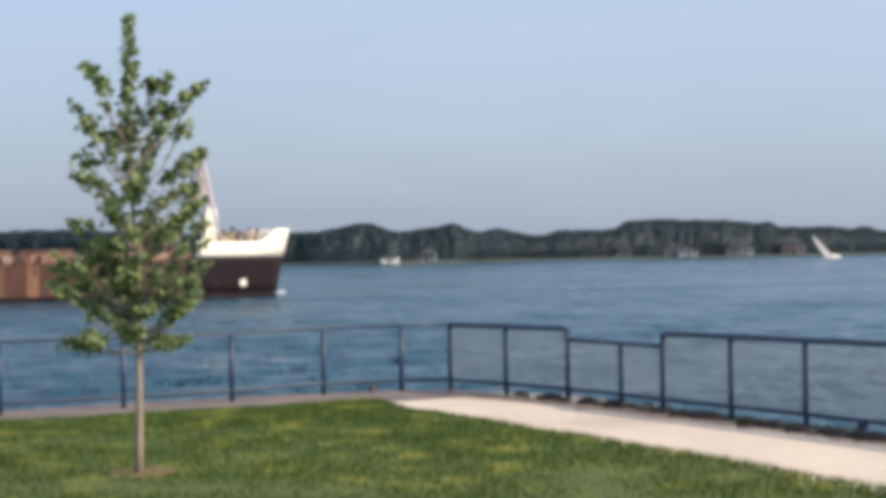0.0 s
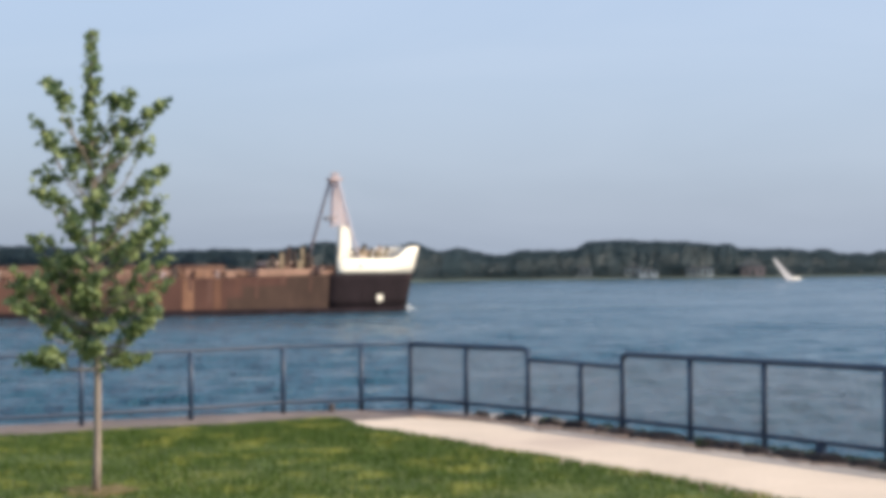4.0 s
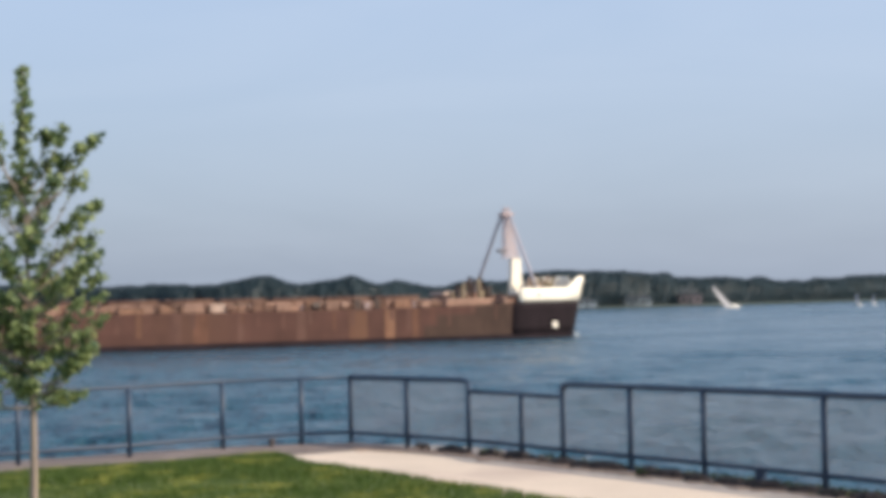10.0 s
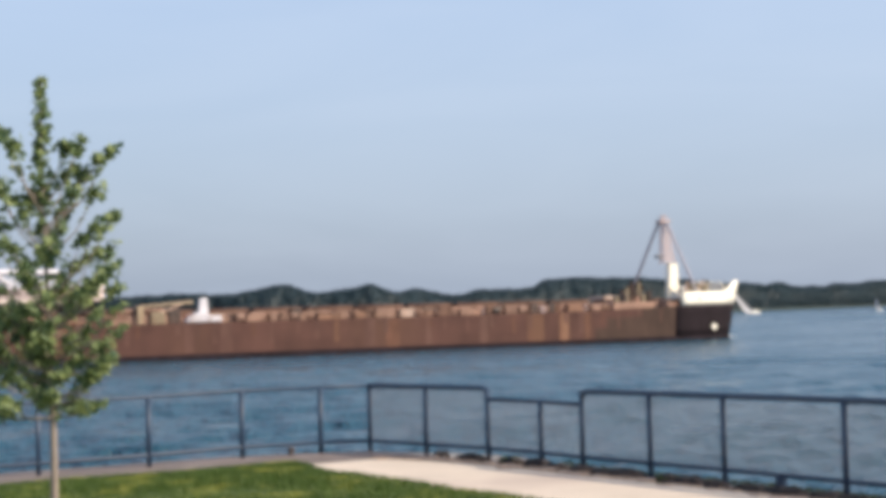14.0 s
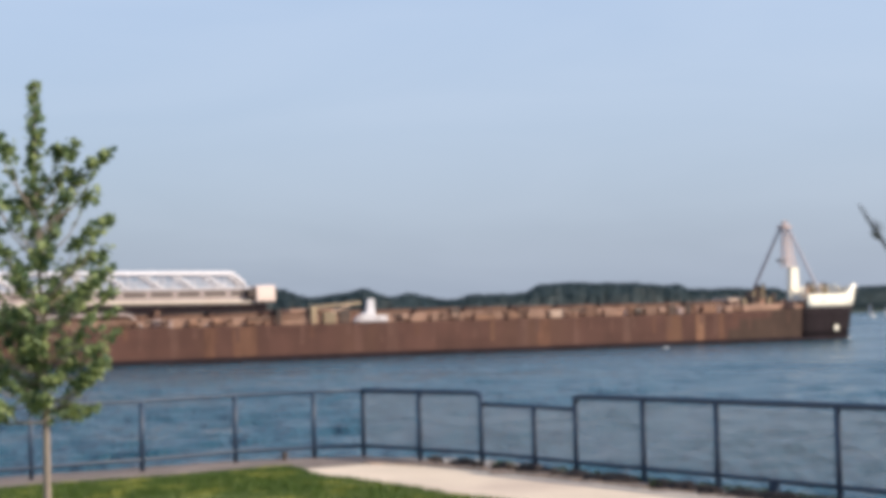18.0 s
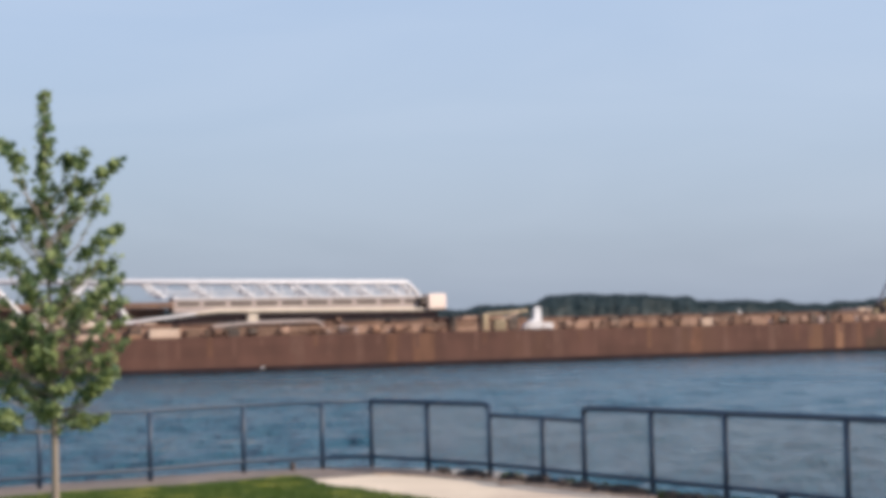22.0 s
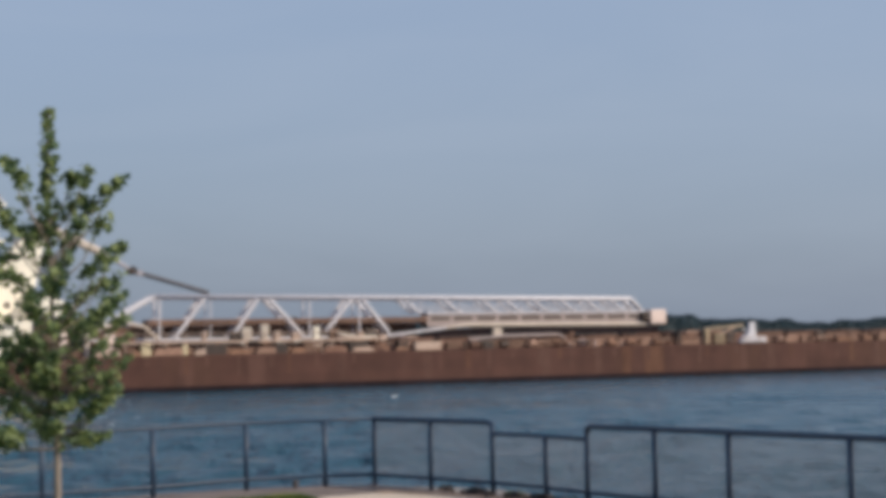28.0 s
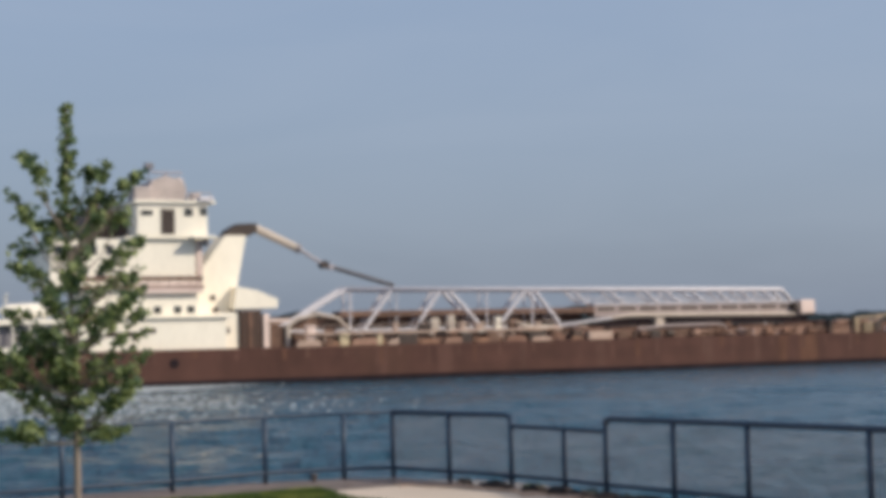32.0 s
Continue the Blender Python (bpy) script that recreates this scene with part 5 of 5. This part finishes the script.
    for x0, x1, h, m in ((-183.0, -179.4, 0.9, BEIGE), (-179.0, -176.9, 0.75, RUST_ORANGE), (-175.4, -170.8, 0.95, TAN), (-170.2, -167.0, 0.7, BEIGE), (-165.6, -162.6, 0.6, RUST_ORANGE),
                         (-162.0, -157.8, 0.85, TAN), (-157.2, -153.4, 0.65, RUST_ORANGE), (-152.6, -149.2, 0.8, TAN), (-148.6, -145.4, 0.6, BEIGE), (-142.4, -140.2, 0.55, RUST_ORANGE)):
        part("gear_plinth", prism([(x0, DECK - 0.1), (x1, DECK - 0.1), (x1 - 0.2, DECK + h * 0.7), (x1 - 0.9, DECK + h), (x0 + 0.5, DECK + h * 0.9)], -8.75, -8.2, "y"), m, ship)
    for k in range(26):
        x, z = -182 + 1.62 * k + rng.uniform(-0.5, 0.5), DECK + rng.uniform(0.5, 1.6)
        part("gear_valve", tube([(x, -8.6, z - 0.25), (x + rng.uniform(-0.3, 0.5), -8.6, z), (x + rng.uniform(0.3, 1.1), -8.6, z + rng.uniform(-0.2, 0.2))], rng.uniform(0.12, 0.26), 7),
             rng.choice((BEIGE, DARK, RUST_ORANGE, BOOM_CREAM, STACK)), ship)
    for k in range(15):
        x = -181.5 + 2.62 * k
        part("catwalk_post", tube([(x, -8.35, DECK - 0.1), (x, -8.35, 6.15)], 0.11, 6), BEIGE if k % 2 else TAN, ship)
        part("catwalk_stanchion", tube([(x, -8.4, 6.3), (x, -8.4, 7.3)], 0.05, 5), BEIGE, ship)
    part("catwalk_rail", tube([(-182, -8.4, 7.3), (-144.5, -8.4, 7.3)], 0.05, 5), BEIGE, ship)
    for k in range(34):
        x = -184 + k * 1.5 + rng.uniform(-0.6, 0.6)
        y, h = rng.uniform(-6.5, -2.6), rng.uniform(1.0, 3.0)
        m = rng.choice((BEIGE, MID_BROWN, DARK, DARK, BOOM_CREAM, MAST_PINK, TAN))
        if k % 2:
            part("gear_post", tube([(x, y, DECK - 0.1), (x, y, DECK + h)], rng.uniform(0.14, 0.4), 8), m, ship)
        else:
            part("gear_box", box(x - rng.uniform(0.4, 1.1), x + rng.uniform(0.4, 1.1), y - 0.6, y + 0.6, DECK - 0.1, DECK + h * 0.8, 0.06), m, ship)


def stern(ship):
    tower = part("boom_tower", prism([(-193.9, 8.6), (-189.3, 8.6), (-188.9, 12.0), (-187.4, 19.4), (-190.2, 19.4), (-193.3, 15.3), (-193.9, 13.6)], -2.2, 2.2, "y"), SHIP_WHITE, ship, "white raked boom hoist tower")
    part("tower_head", prism([(-190.2, 19.3), (-186.9, 19.3), (-185.5, 20.0), (-185.7, 21.1), (-188.2, 21.0), (-189.6, 20.2)], -1.2, 1.2, "y"), DARK, tower, "dark sheave head")
    part("hoist_arm", tube([(-185.4, 0, 20.5), (-179.6, 0, 17.9)], [0.6, 0.52], 10), BOOM_CREAM, tower, "beige hoist cylinder")
    part("arm_collar", tube([(-179.7, 0, 18.0), (-179.1, 0, 17.7)], 0.62, 10), GREY_STEEL, tower)
    part("hoist_rod", tube([(-179.2, 0, 17.7), (-175.6, 0, 15.6)], 0.24, 8), MAST_GREY, tower, "pale grey hoist rod")
    part("hoist_rope", tube([(-175.0, 0, 15.4), (-165.4, 0, 12.7)], 0.3, 8), ROPE, tower, "dark hoist ropes")
    part("sheave", tube([(-175.7, -0.7, 15.6), (-175.7, 0.7, 15.6)], 0.55, 12), DARK, tower)
    part("sheave", tube([(-174.7, -0.5, 15.3), (-174.7, 0.5, 15.3)], 0.4, 12), MAST_GREY, tower)
    part("tower_platform", prism([(-190, 9.7), (-184.0, 9.75), (-183.9, 10.9), (-186.8, 12.1), (-189.5, 12.6)], -4.5, 4.5, "y"), SHIP_WHITE, tower, "white overhanging platform")
    base = part("tower_base", box(-197, -189.3, -4.5, 4.5, DECK - 0.1, 9.2, 0.1), SHIP_WHITE, ship)
    for x, z, p in ((-192.1, 11.2, tower), (-191.8, 9.6, tower)):
        part("port", tube([(x, -2.28, z), (x, -2.1, z)], 0.42, 12), TAUPE, p)
    part("port", tube([(-191.0, -4.56, 6.9), (-191.0, -4.4, 6.9)], 0.5, 12), TAUPE, base)
    # Solid block for a dark opening; the shade inside is its brown colour.
    part("machinery", box(-189.2, -186.4, -5, 5, DECK - 0.1, 9.5, 0.1), STACK, ship, "dark brown block for the opening beside the tower")
    part("machinery_frame", box(-188.2, -187.7, -5.15, -4.9, DECK, 9.3, 0.03), MID_BROWN, ship)
    part("machinery_house", box(-186.1, -185.3, -5, 3, DECK - 0.1, 9.0, 0.08), HEAD_PALE, ship, "pale pinkish bulkhead")
    part("machinery_step", box(-185.3, -182.6, -5, 3, DECK - 0.1, 7.4, 0.1), MID_BROWN, ship)
    part("step_rail", box(-185.3, -182.4, -5.2, -4.9, 7.9, 8.3, 0.05), HEAD_PALE, ship)
    # stern house, tier by tier
    house = part("stern_house", box(-211, -192.2, -8.4, 8.4, DECK - 0.1, 8.6, 0.15), SHIP_WHITE, ship, "white stern accommodation house")
    # These openings are raised panels, the shade inside painted as dark colour.
    part("long_opening", box(-207.6, -203.6, -8.46, -8.2, 6.35, 7.0, 0.04), DARK, house)
    part("long_opening", box(-203.4, -201.4, -8.46, -8.2, 6.75, 7.4, 0.04), DARK, house)
    part("deck_edge", box(-212, -191.4, -8.9, 8.9, 8.55, 8.9, 0.05), SHIP_WHITE, house)
    t2 = part("second_tier", box(-209, -195.4, -7.4, 7.4, 8.9, 12.4, 0.12), SHIP_WHITE, ship, "white second tier with square windows")
    windows_row(t2, [-207.8, -205.4, -203.2, -200.9, -198.3, -196.6], -7.4, 9.2, 10.1, 0.95)
    part("balcony", box(-210.4, -195.0, -8.3, 8.3, 12.4, 12.65, 0.04), TAN, t2, "rust-stained balcony deck")
    # Added panel: the pinkish shade by the balcony is put into its colour.
    part("rail_screen", box(-204.5, -195.2, -8.2, -8.12, 11.75, 13.2, 0.02), HEAD_PALE, t2, "pink panel for the shade below the balcony")
    for k in range(12):
        part("balcony_post", tube([(-210 + 1.3 * k, -8.15, 12.6), (-210 + 1.3 * k, -8.15, 13.95)], 0.07, 5), MID_BROWN, t2)
    part("balcony_rail", box(-210, -195.2, -8.24, -8.08, 13.3, 13.85, 0.03), MID_BROWN, t2, "brown weathered rail board")
    t3 = part("third_tier", box(-203.4, -195.7, -6.8, 6.8, 12.6, 18.6, 0.12), SHIP_WHITE, ship, "plain white upper house front")
    part("third_deck", box(-205, -195.0, -7.4, 7.4, 18.6, 18.9, 0.05), SHIP_WHITE, t3)
    # Added box; the forward face's pinkish shade is put into its colour.
    part("corner_stair", box(-195.5, -194.7, -6.6, -4.8, 12.6, 18.3, 0.05), HEAD_PALE, t3, "pinkish box for the shaded forward face")
    part("stair_lamp", box(-194.9, -194.0, -7.3, -6.5, 17.7, 18.5, 0.1), GREY_STEEL, t3)
    aft = part("aft_tier", box(-214.2, -203.4, -6.8, 6.8, 12.6, 18.6, 0.12), SHIP_WHITE, ship, "white aft house with dark openings")
    windows_row(aft, [-213 + 2.1 * k for k in range(4)], -6.8, 16.6, 17.8, 1.0)
    windows_row(aft, [-212.5 + 2.3 * k for k in range(4)], -6.8, 13.5, 14.7, 1.1)
    bridge = part("bridge", box(-203.4, -194.2, -7.2, 7.2, 18.9, 23.1, 0.15), SHIP_WHITE, ship, "white wheelhouse with dark windows")
    windows_row(bridge, [-202.1], -7.2, 21.55, 22.2, 1.5)
    windows_row(bridge, [-196.7], -7.2, 21.5, 22.5, 1.1)
    windows_row(bridge, [-194.75], -7.2, 21.6, 22.6, 0.9)
    for k in range(6):
        part("window", box(-194.3, -194.12, -6.3 + 2.2 * k, -4.7 + 2.2 * k, 21.2, 22.5, 0.02), GLASS_DARK, bridge)
    part("bridge_doorway", box(-200.3, -198.5, -7.26, -7.0, 19.2, 22.4, 0.03), DARK, bridge)
    part("window_drip", box(-203.3, -194.3, -7.3, -7.18, 22.75, 22.9, 0.02), GREY_WHITE, bridge)
    part("bridge_wing", box(-196.6, -193.6, -9.0, 9.0, 18.6, 18.95, 0.05), SHIP_WHITE, bridge)
    part("bridge_roof", box(-203.8, -193.2, -7.6, 7.6, 23.1, 23.5, 0.05), SHIP_WHITE, bridge)
    part("wing_cab", box(-195.4, -193.6, -7.9, -6.2, 23.4, 23.95, 0.08), BOOM_WHITE, bridge)
    # roof clutter
    topside = part("monkey_island", prism([(-200.8, 23.5), (-195.8, 23.5), (-195.8, 25.6), (-196.6, 26.6), (-198.6, 27.0), (-200.2, 26.4), (-200.8, 25.4)], -3.2, 3.2, "y"), ROOF_PINK, ship, "greyish pink radar house on the wheelhouse roof")
    part("roof_locker", box(-203.0, -200.8, -4.8, -1.0, 23.5, 25.4, 0.1), ROOF_PINK, topside)
    part("roof_locker", box(-195.6, -194.6, -5.8, -3.0, 23.5, 24.6, 0.1), ROOF_PINK, topside)
    part("radome", tube([(-196.6, -2.4, 25.4), (-196.6, -2.4, 26.4), (-196.6, -2.4, 26.9)], [0.8, 0.75, 0.25], 12), ROOF_PINK, topside)
    part("radar_bar", box(-199.6, -195.4, -0.2, 0.2, 27.6, 27.85, 0.05), MAST_GREY, topside)
    part("radar_post", tube([(-197.6, 0, 26.9), (-197.6, 0, 27.7)], 0.14, 6), MAST_GREY, topside)
    part("antenna", tube([(-199.9, 0, 26.2), (-199.9, 0, 28.4)], 0.08, 6), GREY_STEEL, topside)
    part("antenna_box", box(-200.4, -199.3, -0.5, 0.5, 28.1, 28.9, 0.1), GREY_STEEL, topside)
    part("yard", tube([(-203.6, -2, 26.6), (-200.2, -2, 26.6)], 0.08, 6), GREY_STEEL, topside)
    for k in range(8):
        part("roof_post", tube([(-203.3 + 1.35 * k, -7.3, 23.4), (-203.3 + 1.35 * k, -7.3, 24.5)], 0.06, 5), ROOF_PINK, topside)
    for z in (23.95, 24.5):
        part("roof_rail", tube([(-203.3, -7.3, z), (-193.8, -7.3, z)], 0.06, 5), ROOF_PINK, topside)
    stack = part("funnel", prism([(-209.2, 18.6), (-203.6, 18.6), (-203.7, 22.3), (-208.6, 22.6)], -3.2, 3.2, "y"), STACK, ship, "dark brown funnel")
    part("funnel_pipe", tube([(-206.8, 0, 22.3), (-206.9, 0, 24.6)], 0.5, 10), STACK, stack)
    part("funnel_pipe", tube([(-205.2, 0.8, 22.3), (-205.2, 0.8, 23.8)], 0.35, 10), STACK, stack)
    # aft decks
    # Shade under the boat deck is put into this house's grey colour.
    part("aft_deckhouse", box(-222, -212.2, -7.6, 7.6, DECK - 0.1, 7.6, 0.1), GREY_STEEL, ship, "aft deckhouse, grey for the shade below the boat deck")
    part("boat_deck", box(-226, -212, -8.9, 8.9, 8.1, 8.75, 0.08), SHIP_WHITE, ship, "white edge of the boat deck")
    part("aft_bulwark", shell([-227.3 + 1.6 * k for k in range(11)], DECK, DECK + 0.75, 1), SHIP_WHITE, ship, "white stern bulwark")
    for k in range(7):
        part("deck_pillar", tube([(-225 + 2.0 * k, -8.5, DECK), (-225 + 2.0 * k, -8.5, 8.1)], 0.14 if k < 6 else 0.34, 6), SHIP_WHITE, ship)
    boat = part("lifeboat", tube([(-220.5, -7.6, 9.9), (-219.6, -7.6, 9.8), (-217, -7.6, 9.75), (-214.6, -7.6, 9.8), (-213.8, -7.6, 9.9)], [0.25, 0.8, 1.0, 0.8, 0.25], 10), SHIP_WHITE, ship, "white covered lifeboat")
    for xx in (-219.5, -214.8):
        part("davit", tube([(xx, -6.6, 8.7), (xx, -6.6, 11.4), (xx, -7.7, 11.8)], 0.13, 6), SHIP_WHITE, boat)
    w = half_width(-199.3, 2.9)
    part("fairlead", tube([(-199.3, -w - 0.08, 2.95), (-199.3, -w + 0.2, 2.95)], 0.62, 14), BOOT, ship, "dark round mooring port")


def build_freighter():
    ship = thing("lake_freighter", "long rust-red lake freighter with black bow and white stern house", "ship")
    rng = random.Random(17)
    plating(ship, rng)
    xs = [-227.4 + 16 * k / 8 for k in range(9)] + [-200, -120, -60, -18] + [-18 + 20.9 * math.sin(math.pi / 2 * k / 18) ** 0.85 for k in range(1, 19)]
    part("boot_topping", shell(xs, -2.5, boot_line, 2), BOOT, ship, "dark band along the waterline")
    bow = [-12.4 + 15.3 * math.sin(math.pi / 2 * k / 16) for k in range(17)]
    bow_part = part("bow_plating", shell(bow, boot_line, 5.15, 4), HULL_BLACK, ship, "black painted bow plating", True)
    part("transom", box(-227.5, -227.3, -5.4, 5.4, -1, DECK), HULL_RED, ship)
    line = [(px, -w + 0.1) for px, w in hull_line(4.0) if px < 0.5]
    part("main_deck", prism(line + [(px, -py) for px, py in line[::-1]], DECK - 0.3, DECK - 0.06, "z"), DECK_RED, ship, "rust-red main deck")
    forecastle(ship, rng, bow_part)
    hatches_and_deck(ship, rng)
    unloading_boom(ship, rng)
    stern(ship)
    # sheer: the decks rise a little towards the bow
    done = set()
    for ob in ship.children_recursive:
        if ob.matrix_basis.translation.length > 0.01:
            if ob.parent == ship:
                ob.location.z += SHEER * (ob.location.x + 205)
        elif ob.parent.matrix_basis.translation.length < 0.01 or ob.parent == ship:
            if ob.data.name not in done:
                done.add(ob.data.name)
                for v in ob.data.vertices:
                    v.co.z += SHEER * (v.co.x + 205) * min(1, max(0, (v.co.z - 1.4) / 3.0))
    return ship


def foam_patch(name, label, spots, seed, lift=0.0, flake=1.0, mat=FOAM):
    """Broken foam: many small low rigid flakes on the water."""
    rng = np.random.default_rng(seed)
    verts, faces = [], []
    for cx, cy, rx, ry, n in spots:
        for _ in range(n):
            px, py = cx + rng.normal() * rx, cy + rng.normal() * ry
            s = rng.uniform(0.1, 0.45) * flake
            k0 = len(verts)
            ring = [(px + s * rng.uniform(0.7, 1.6) * math.cos(a), py + s * rng.uniform(0.5, 1.0) * math.sin(a), rng.uniform(0.02, 0.1) + lift * max(0, 1 - abs(px - cx) / rx) * rng.random()) for a in (j * 1.047 for j in range(6))]
            verts += ring + [(px, py, rng.uniform(0.06, 0.16))]
            faces += [(k0 + j, k0 + (j + 1) % 6, k0 + 6) for j in range(6)]
    ob = new(name, sheet(name, verts, faces, mat, True))
    return tagged(ob, label, "foam", kind="stuff")


def bird(name, label, mat, span):
    b = thing(name, label, "bird")
    k = span / 1.2
    body = bmesh.new()
    tube([(0.28 * k, 0, 0.02 * k), (0.2 * k, 0, 0.03 * k), (0.05 * k, 0, 0), (-0.12 * k, 0, 0), (-0.26 * k, 0, 0.02 * k)], [0.02 * k, 0.05 * k, 0.075 * k, 0.06 * k, 0.015 * k], 8, body)
    part("body", body, mat, b, smooth=True)
    part("tail", prism([(-0.24 * k, -0.03 * k), (-0.4 * k, -0.08 * k), (-0.4 * k, 0.08 * k), (-0.24 * k, 0.03 * k)], 0.015 * k, 0.03 * k, "z"), mat, b)
    wings = []
    for s in (-1, 1):
        w = part("wing", prism([(0.1 * k, 0), (0.13 * k, s * 0.28 * k), (0.0, s * 0.6 * k), (-0.06 * k, s * 0.55 * k), (-0.04 * k, s * 0.25 * k), (-0.1 * k, 0)], 0.02 * k, 0.035 * k, "z"), mat, b)
        wings.append((w, s))
    return b, wings


# ---- put the place together ----
water = build_water()
build_bank()
build_paths()
build_rubble()
build_railing()
tree = build_tree()
build_far_shore()
cottage(-46.5, 5.2, 5, 1.7, 0.9, WALL_WHITE, "small white boathouse at the water's edge", 2.0)
cottage(-36, 6, 5, 2.2, 1.5, WALL_GREY, "small grey cottage under dark trees", 9)
cottage(31, 7, 5, 2.6, 1.8, WALL_GREY, "grey cottage under the tallest trees", 12)
cottage(51, 6.5, 5, 3.0, 1.8, WALL_PALE, "pale grey cottage under dark trees", 12)
cottage(56, 7, 5, 2.2, 1.2, WALL_PALE, "low pale boathouse beside the water", 3)
cottage(74.5, 6, 5, 2.6, 1.6, WALL_GREY, "grey cottage half hidden by shrubs", 10)
cottage(79, 6, 5, 2.6, 1.6, WALL_PALE, "pale cottage under tall trees", 9)
cottage(98.5, 9, 6, 3.6, 2.6, WALL_BROWN, "tall brown house among lower trees", 9)
sail = sailboat(100.4, 560, 13.7, -55.7, "white sailboat heeling far over", 42)
sailboat(138, 540, 4.2, -8, "small distant white sailboat")
sailboat(148, 560, 3.6, 6, "small distant white sailboat")
ship = build_freighter()
bow_wave = foam_patch("bow_wave", "white foam thrown up at the bow", [(1.2, -1.2, 0.7, 0.9, 420), (2.3, -1.0, 0.8, 0.9, 260)], 3, 1.3, 0.7, FOAM)
side_foam = foam_patch("side_foam", "thin foam sliding along the hull", [(-0.6, -4.2, 1.3, 0.8, 120), (-4, -8.2, 2.4, 0.7, 120), (-11, -10.1, 5.5, 0.5, 160), (-24, -10.3, 8, 0.5, 120)], 5, 0.0, 0.55, WAKE)
# Churned foam; flakes nearest the hull also stand for the white house's reflection.
wake = foam_patch("stern_wake", "pale churned foam and house reflection along the stern", [(-204, -11.2, 6, 1.0, 2600), (-208, -13, 5, 2.4, 2600), (-216, -16, 8, 4, 3600), (-226, -34, 12, 12, 3600), (-230, -62, 12, 14, 2600), (-240, -8, 12, 7, 1600)], 4, 0.0, 0.62, WAKE)
gull, gull_wings = bird("gull", "white gull flying low over the water", FEATHER, 1.3)
gull_b, gull_b_wings = bird("gull", "white gull skimming past the ship's side", FEATHER, 1.2)
swallow, swallow_wings = bird("dark_bird", "small dark bird darting past", DARK_FEATHER, 0.34)

HEADING = 26.45
SHIP_START, SHIP_SPEED = Vector((-35.27, 217.32)), 6.0195


def ship_pose(t):
    d = SHIP_SPEED * t - 1.0
    a = radians(HEADING)
    return pose(SHIP_START[0] + d * math.cos(a), SHIP_START[1] + d * math.sin(a), WATER - 205 * SHEER, 0, 0, HEADING) @ pose(0, 0, 0, 0, math.degrees(SHEER), 0)


def motions():
    rows = [(t, ship_pose(t)) for t in (0, 16, 32)]
    walk(ship, rows)
    walk(bow_wave, rows)
    walk(side_foam, rows)
    walk(wake, rows)
    walk(water, [(0, pose(0, 0, WATER)), (32, pose(3.2, -4.8, WATER))])
    walk(sail, [(0, pose(99.5, 560, WATER, 0, 0, 42)), (32, pose(102.9, 560, WATER, 0, 0, 42))])
    # the young tree leans a little in the breeze, then stands back
    x, y, z = tree.location
    walk(tree, [(t, pose(x, y, z, 0, lean, 0)) for t, lean in ((0, 0.3), (1, 0.35), (3.5, 0.45), (7, 0.45), (9, 0.1), (14, 0.05), (24, 0.0), (32, 0.0))])
    # gulls cross low over the river
    walk(gull, [(0, pose(95, 182, WATER + 3.0, 0, 0, 176)), (24, pose(49, 168, WATER + 1.2, 0, 0, 176)), (27, pose(7.2, 164, WATER + 0.75, 0, 0, 178)),
                (28, pose(-6.6, 162, WATER + 0.65, 0, 0, 184)), (28.5, pose(-14.8, 158.5, WATER + 0.7, 0, 0, 186)), (32, pose(-62, 152, WATER + 2.0, 0, 0, 186))])
    walk(gull_b, [(0, pose(110, 190, WATER + 4, 0, 0, 176)), (15, pose(62, 196, WATER + 2.0, 0, 0, 176)), (20, pose(-0.6, 204, WATER + 0.6, 0, 0, 176)),
                  (21.5, pose(-18.8, 208, WATER + 0.6, 0, 0, 176)), (32, pose(-145, 212, WATER + 4, 0, 0, 178))])
    for wings, rate in ((gull_wings, 0.25), (gull_b_wings, 0.25)):
        for w, s in wings:
            walk(w, [(k * rate, pose(0, 0, 0, s * (28 if k % 2 else -12))) for k in range(int(32 / rate) + 1)])
    walk(swallow, [(0, pose(30, 3, 6, 0, 0, 150)), (17.5, pose(8, 5.5, 2.5, 0, 0, 150)), (17.9, pose(2.75, 7.4, 2.6, 40, 10, 120)), (18, pose(2.07, 8.0, 2.66, 62, 20, 80)),
                   (18.1, pose(2.85, 8.9, 2.9, 40, 10, 45)), (18.6, pose(9, 11, 4.0, 0, 0, 15)), (32, pose(60, 20, 9, 0, 0, 10))])


motions()
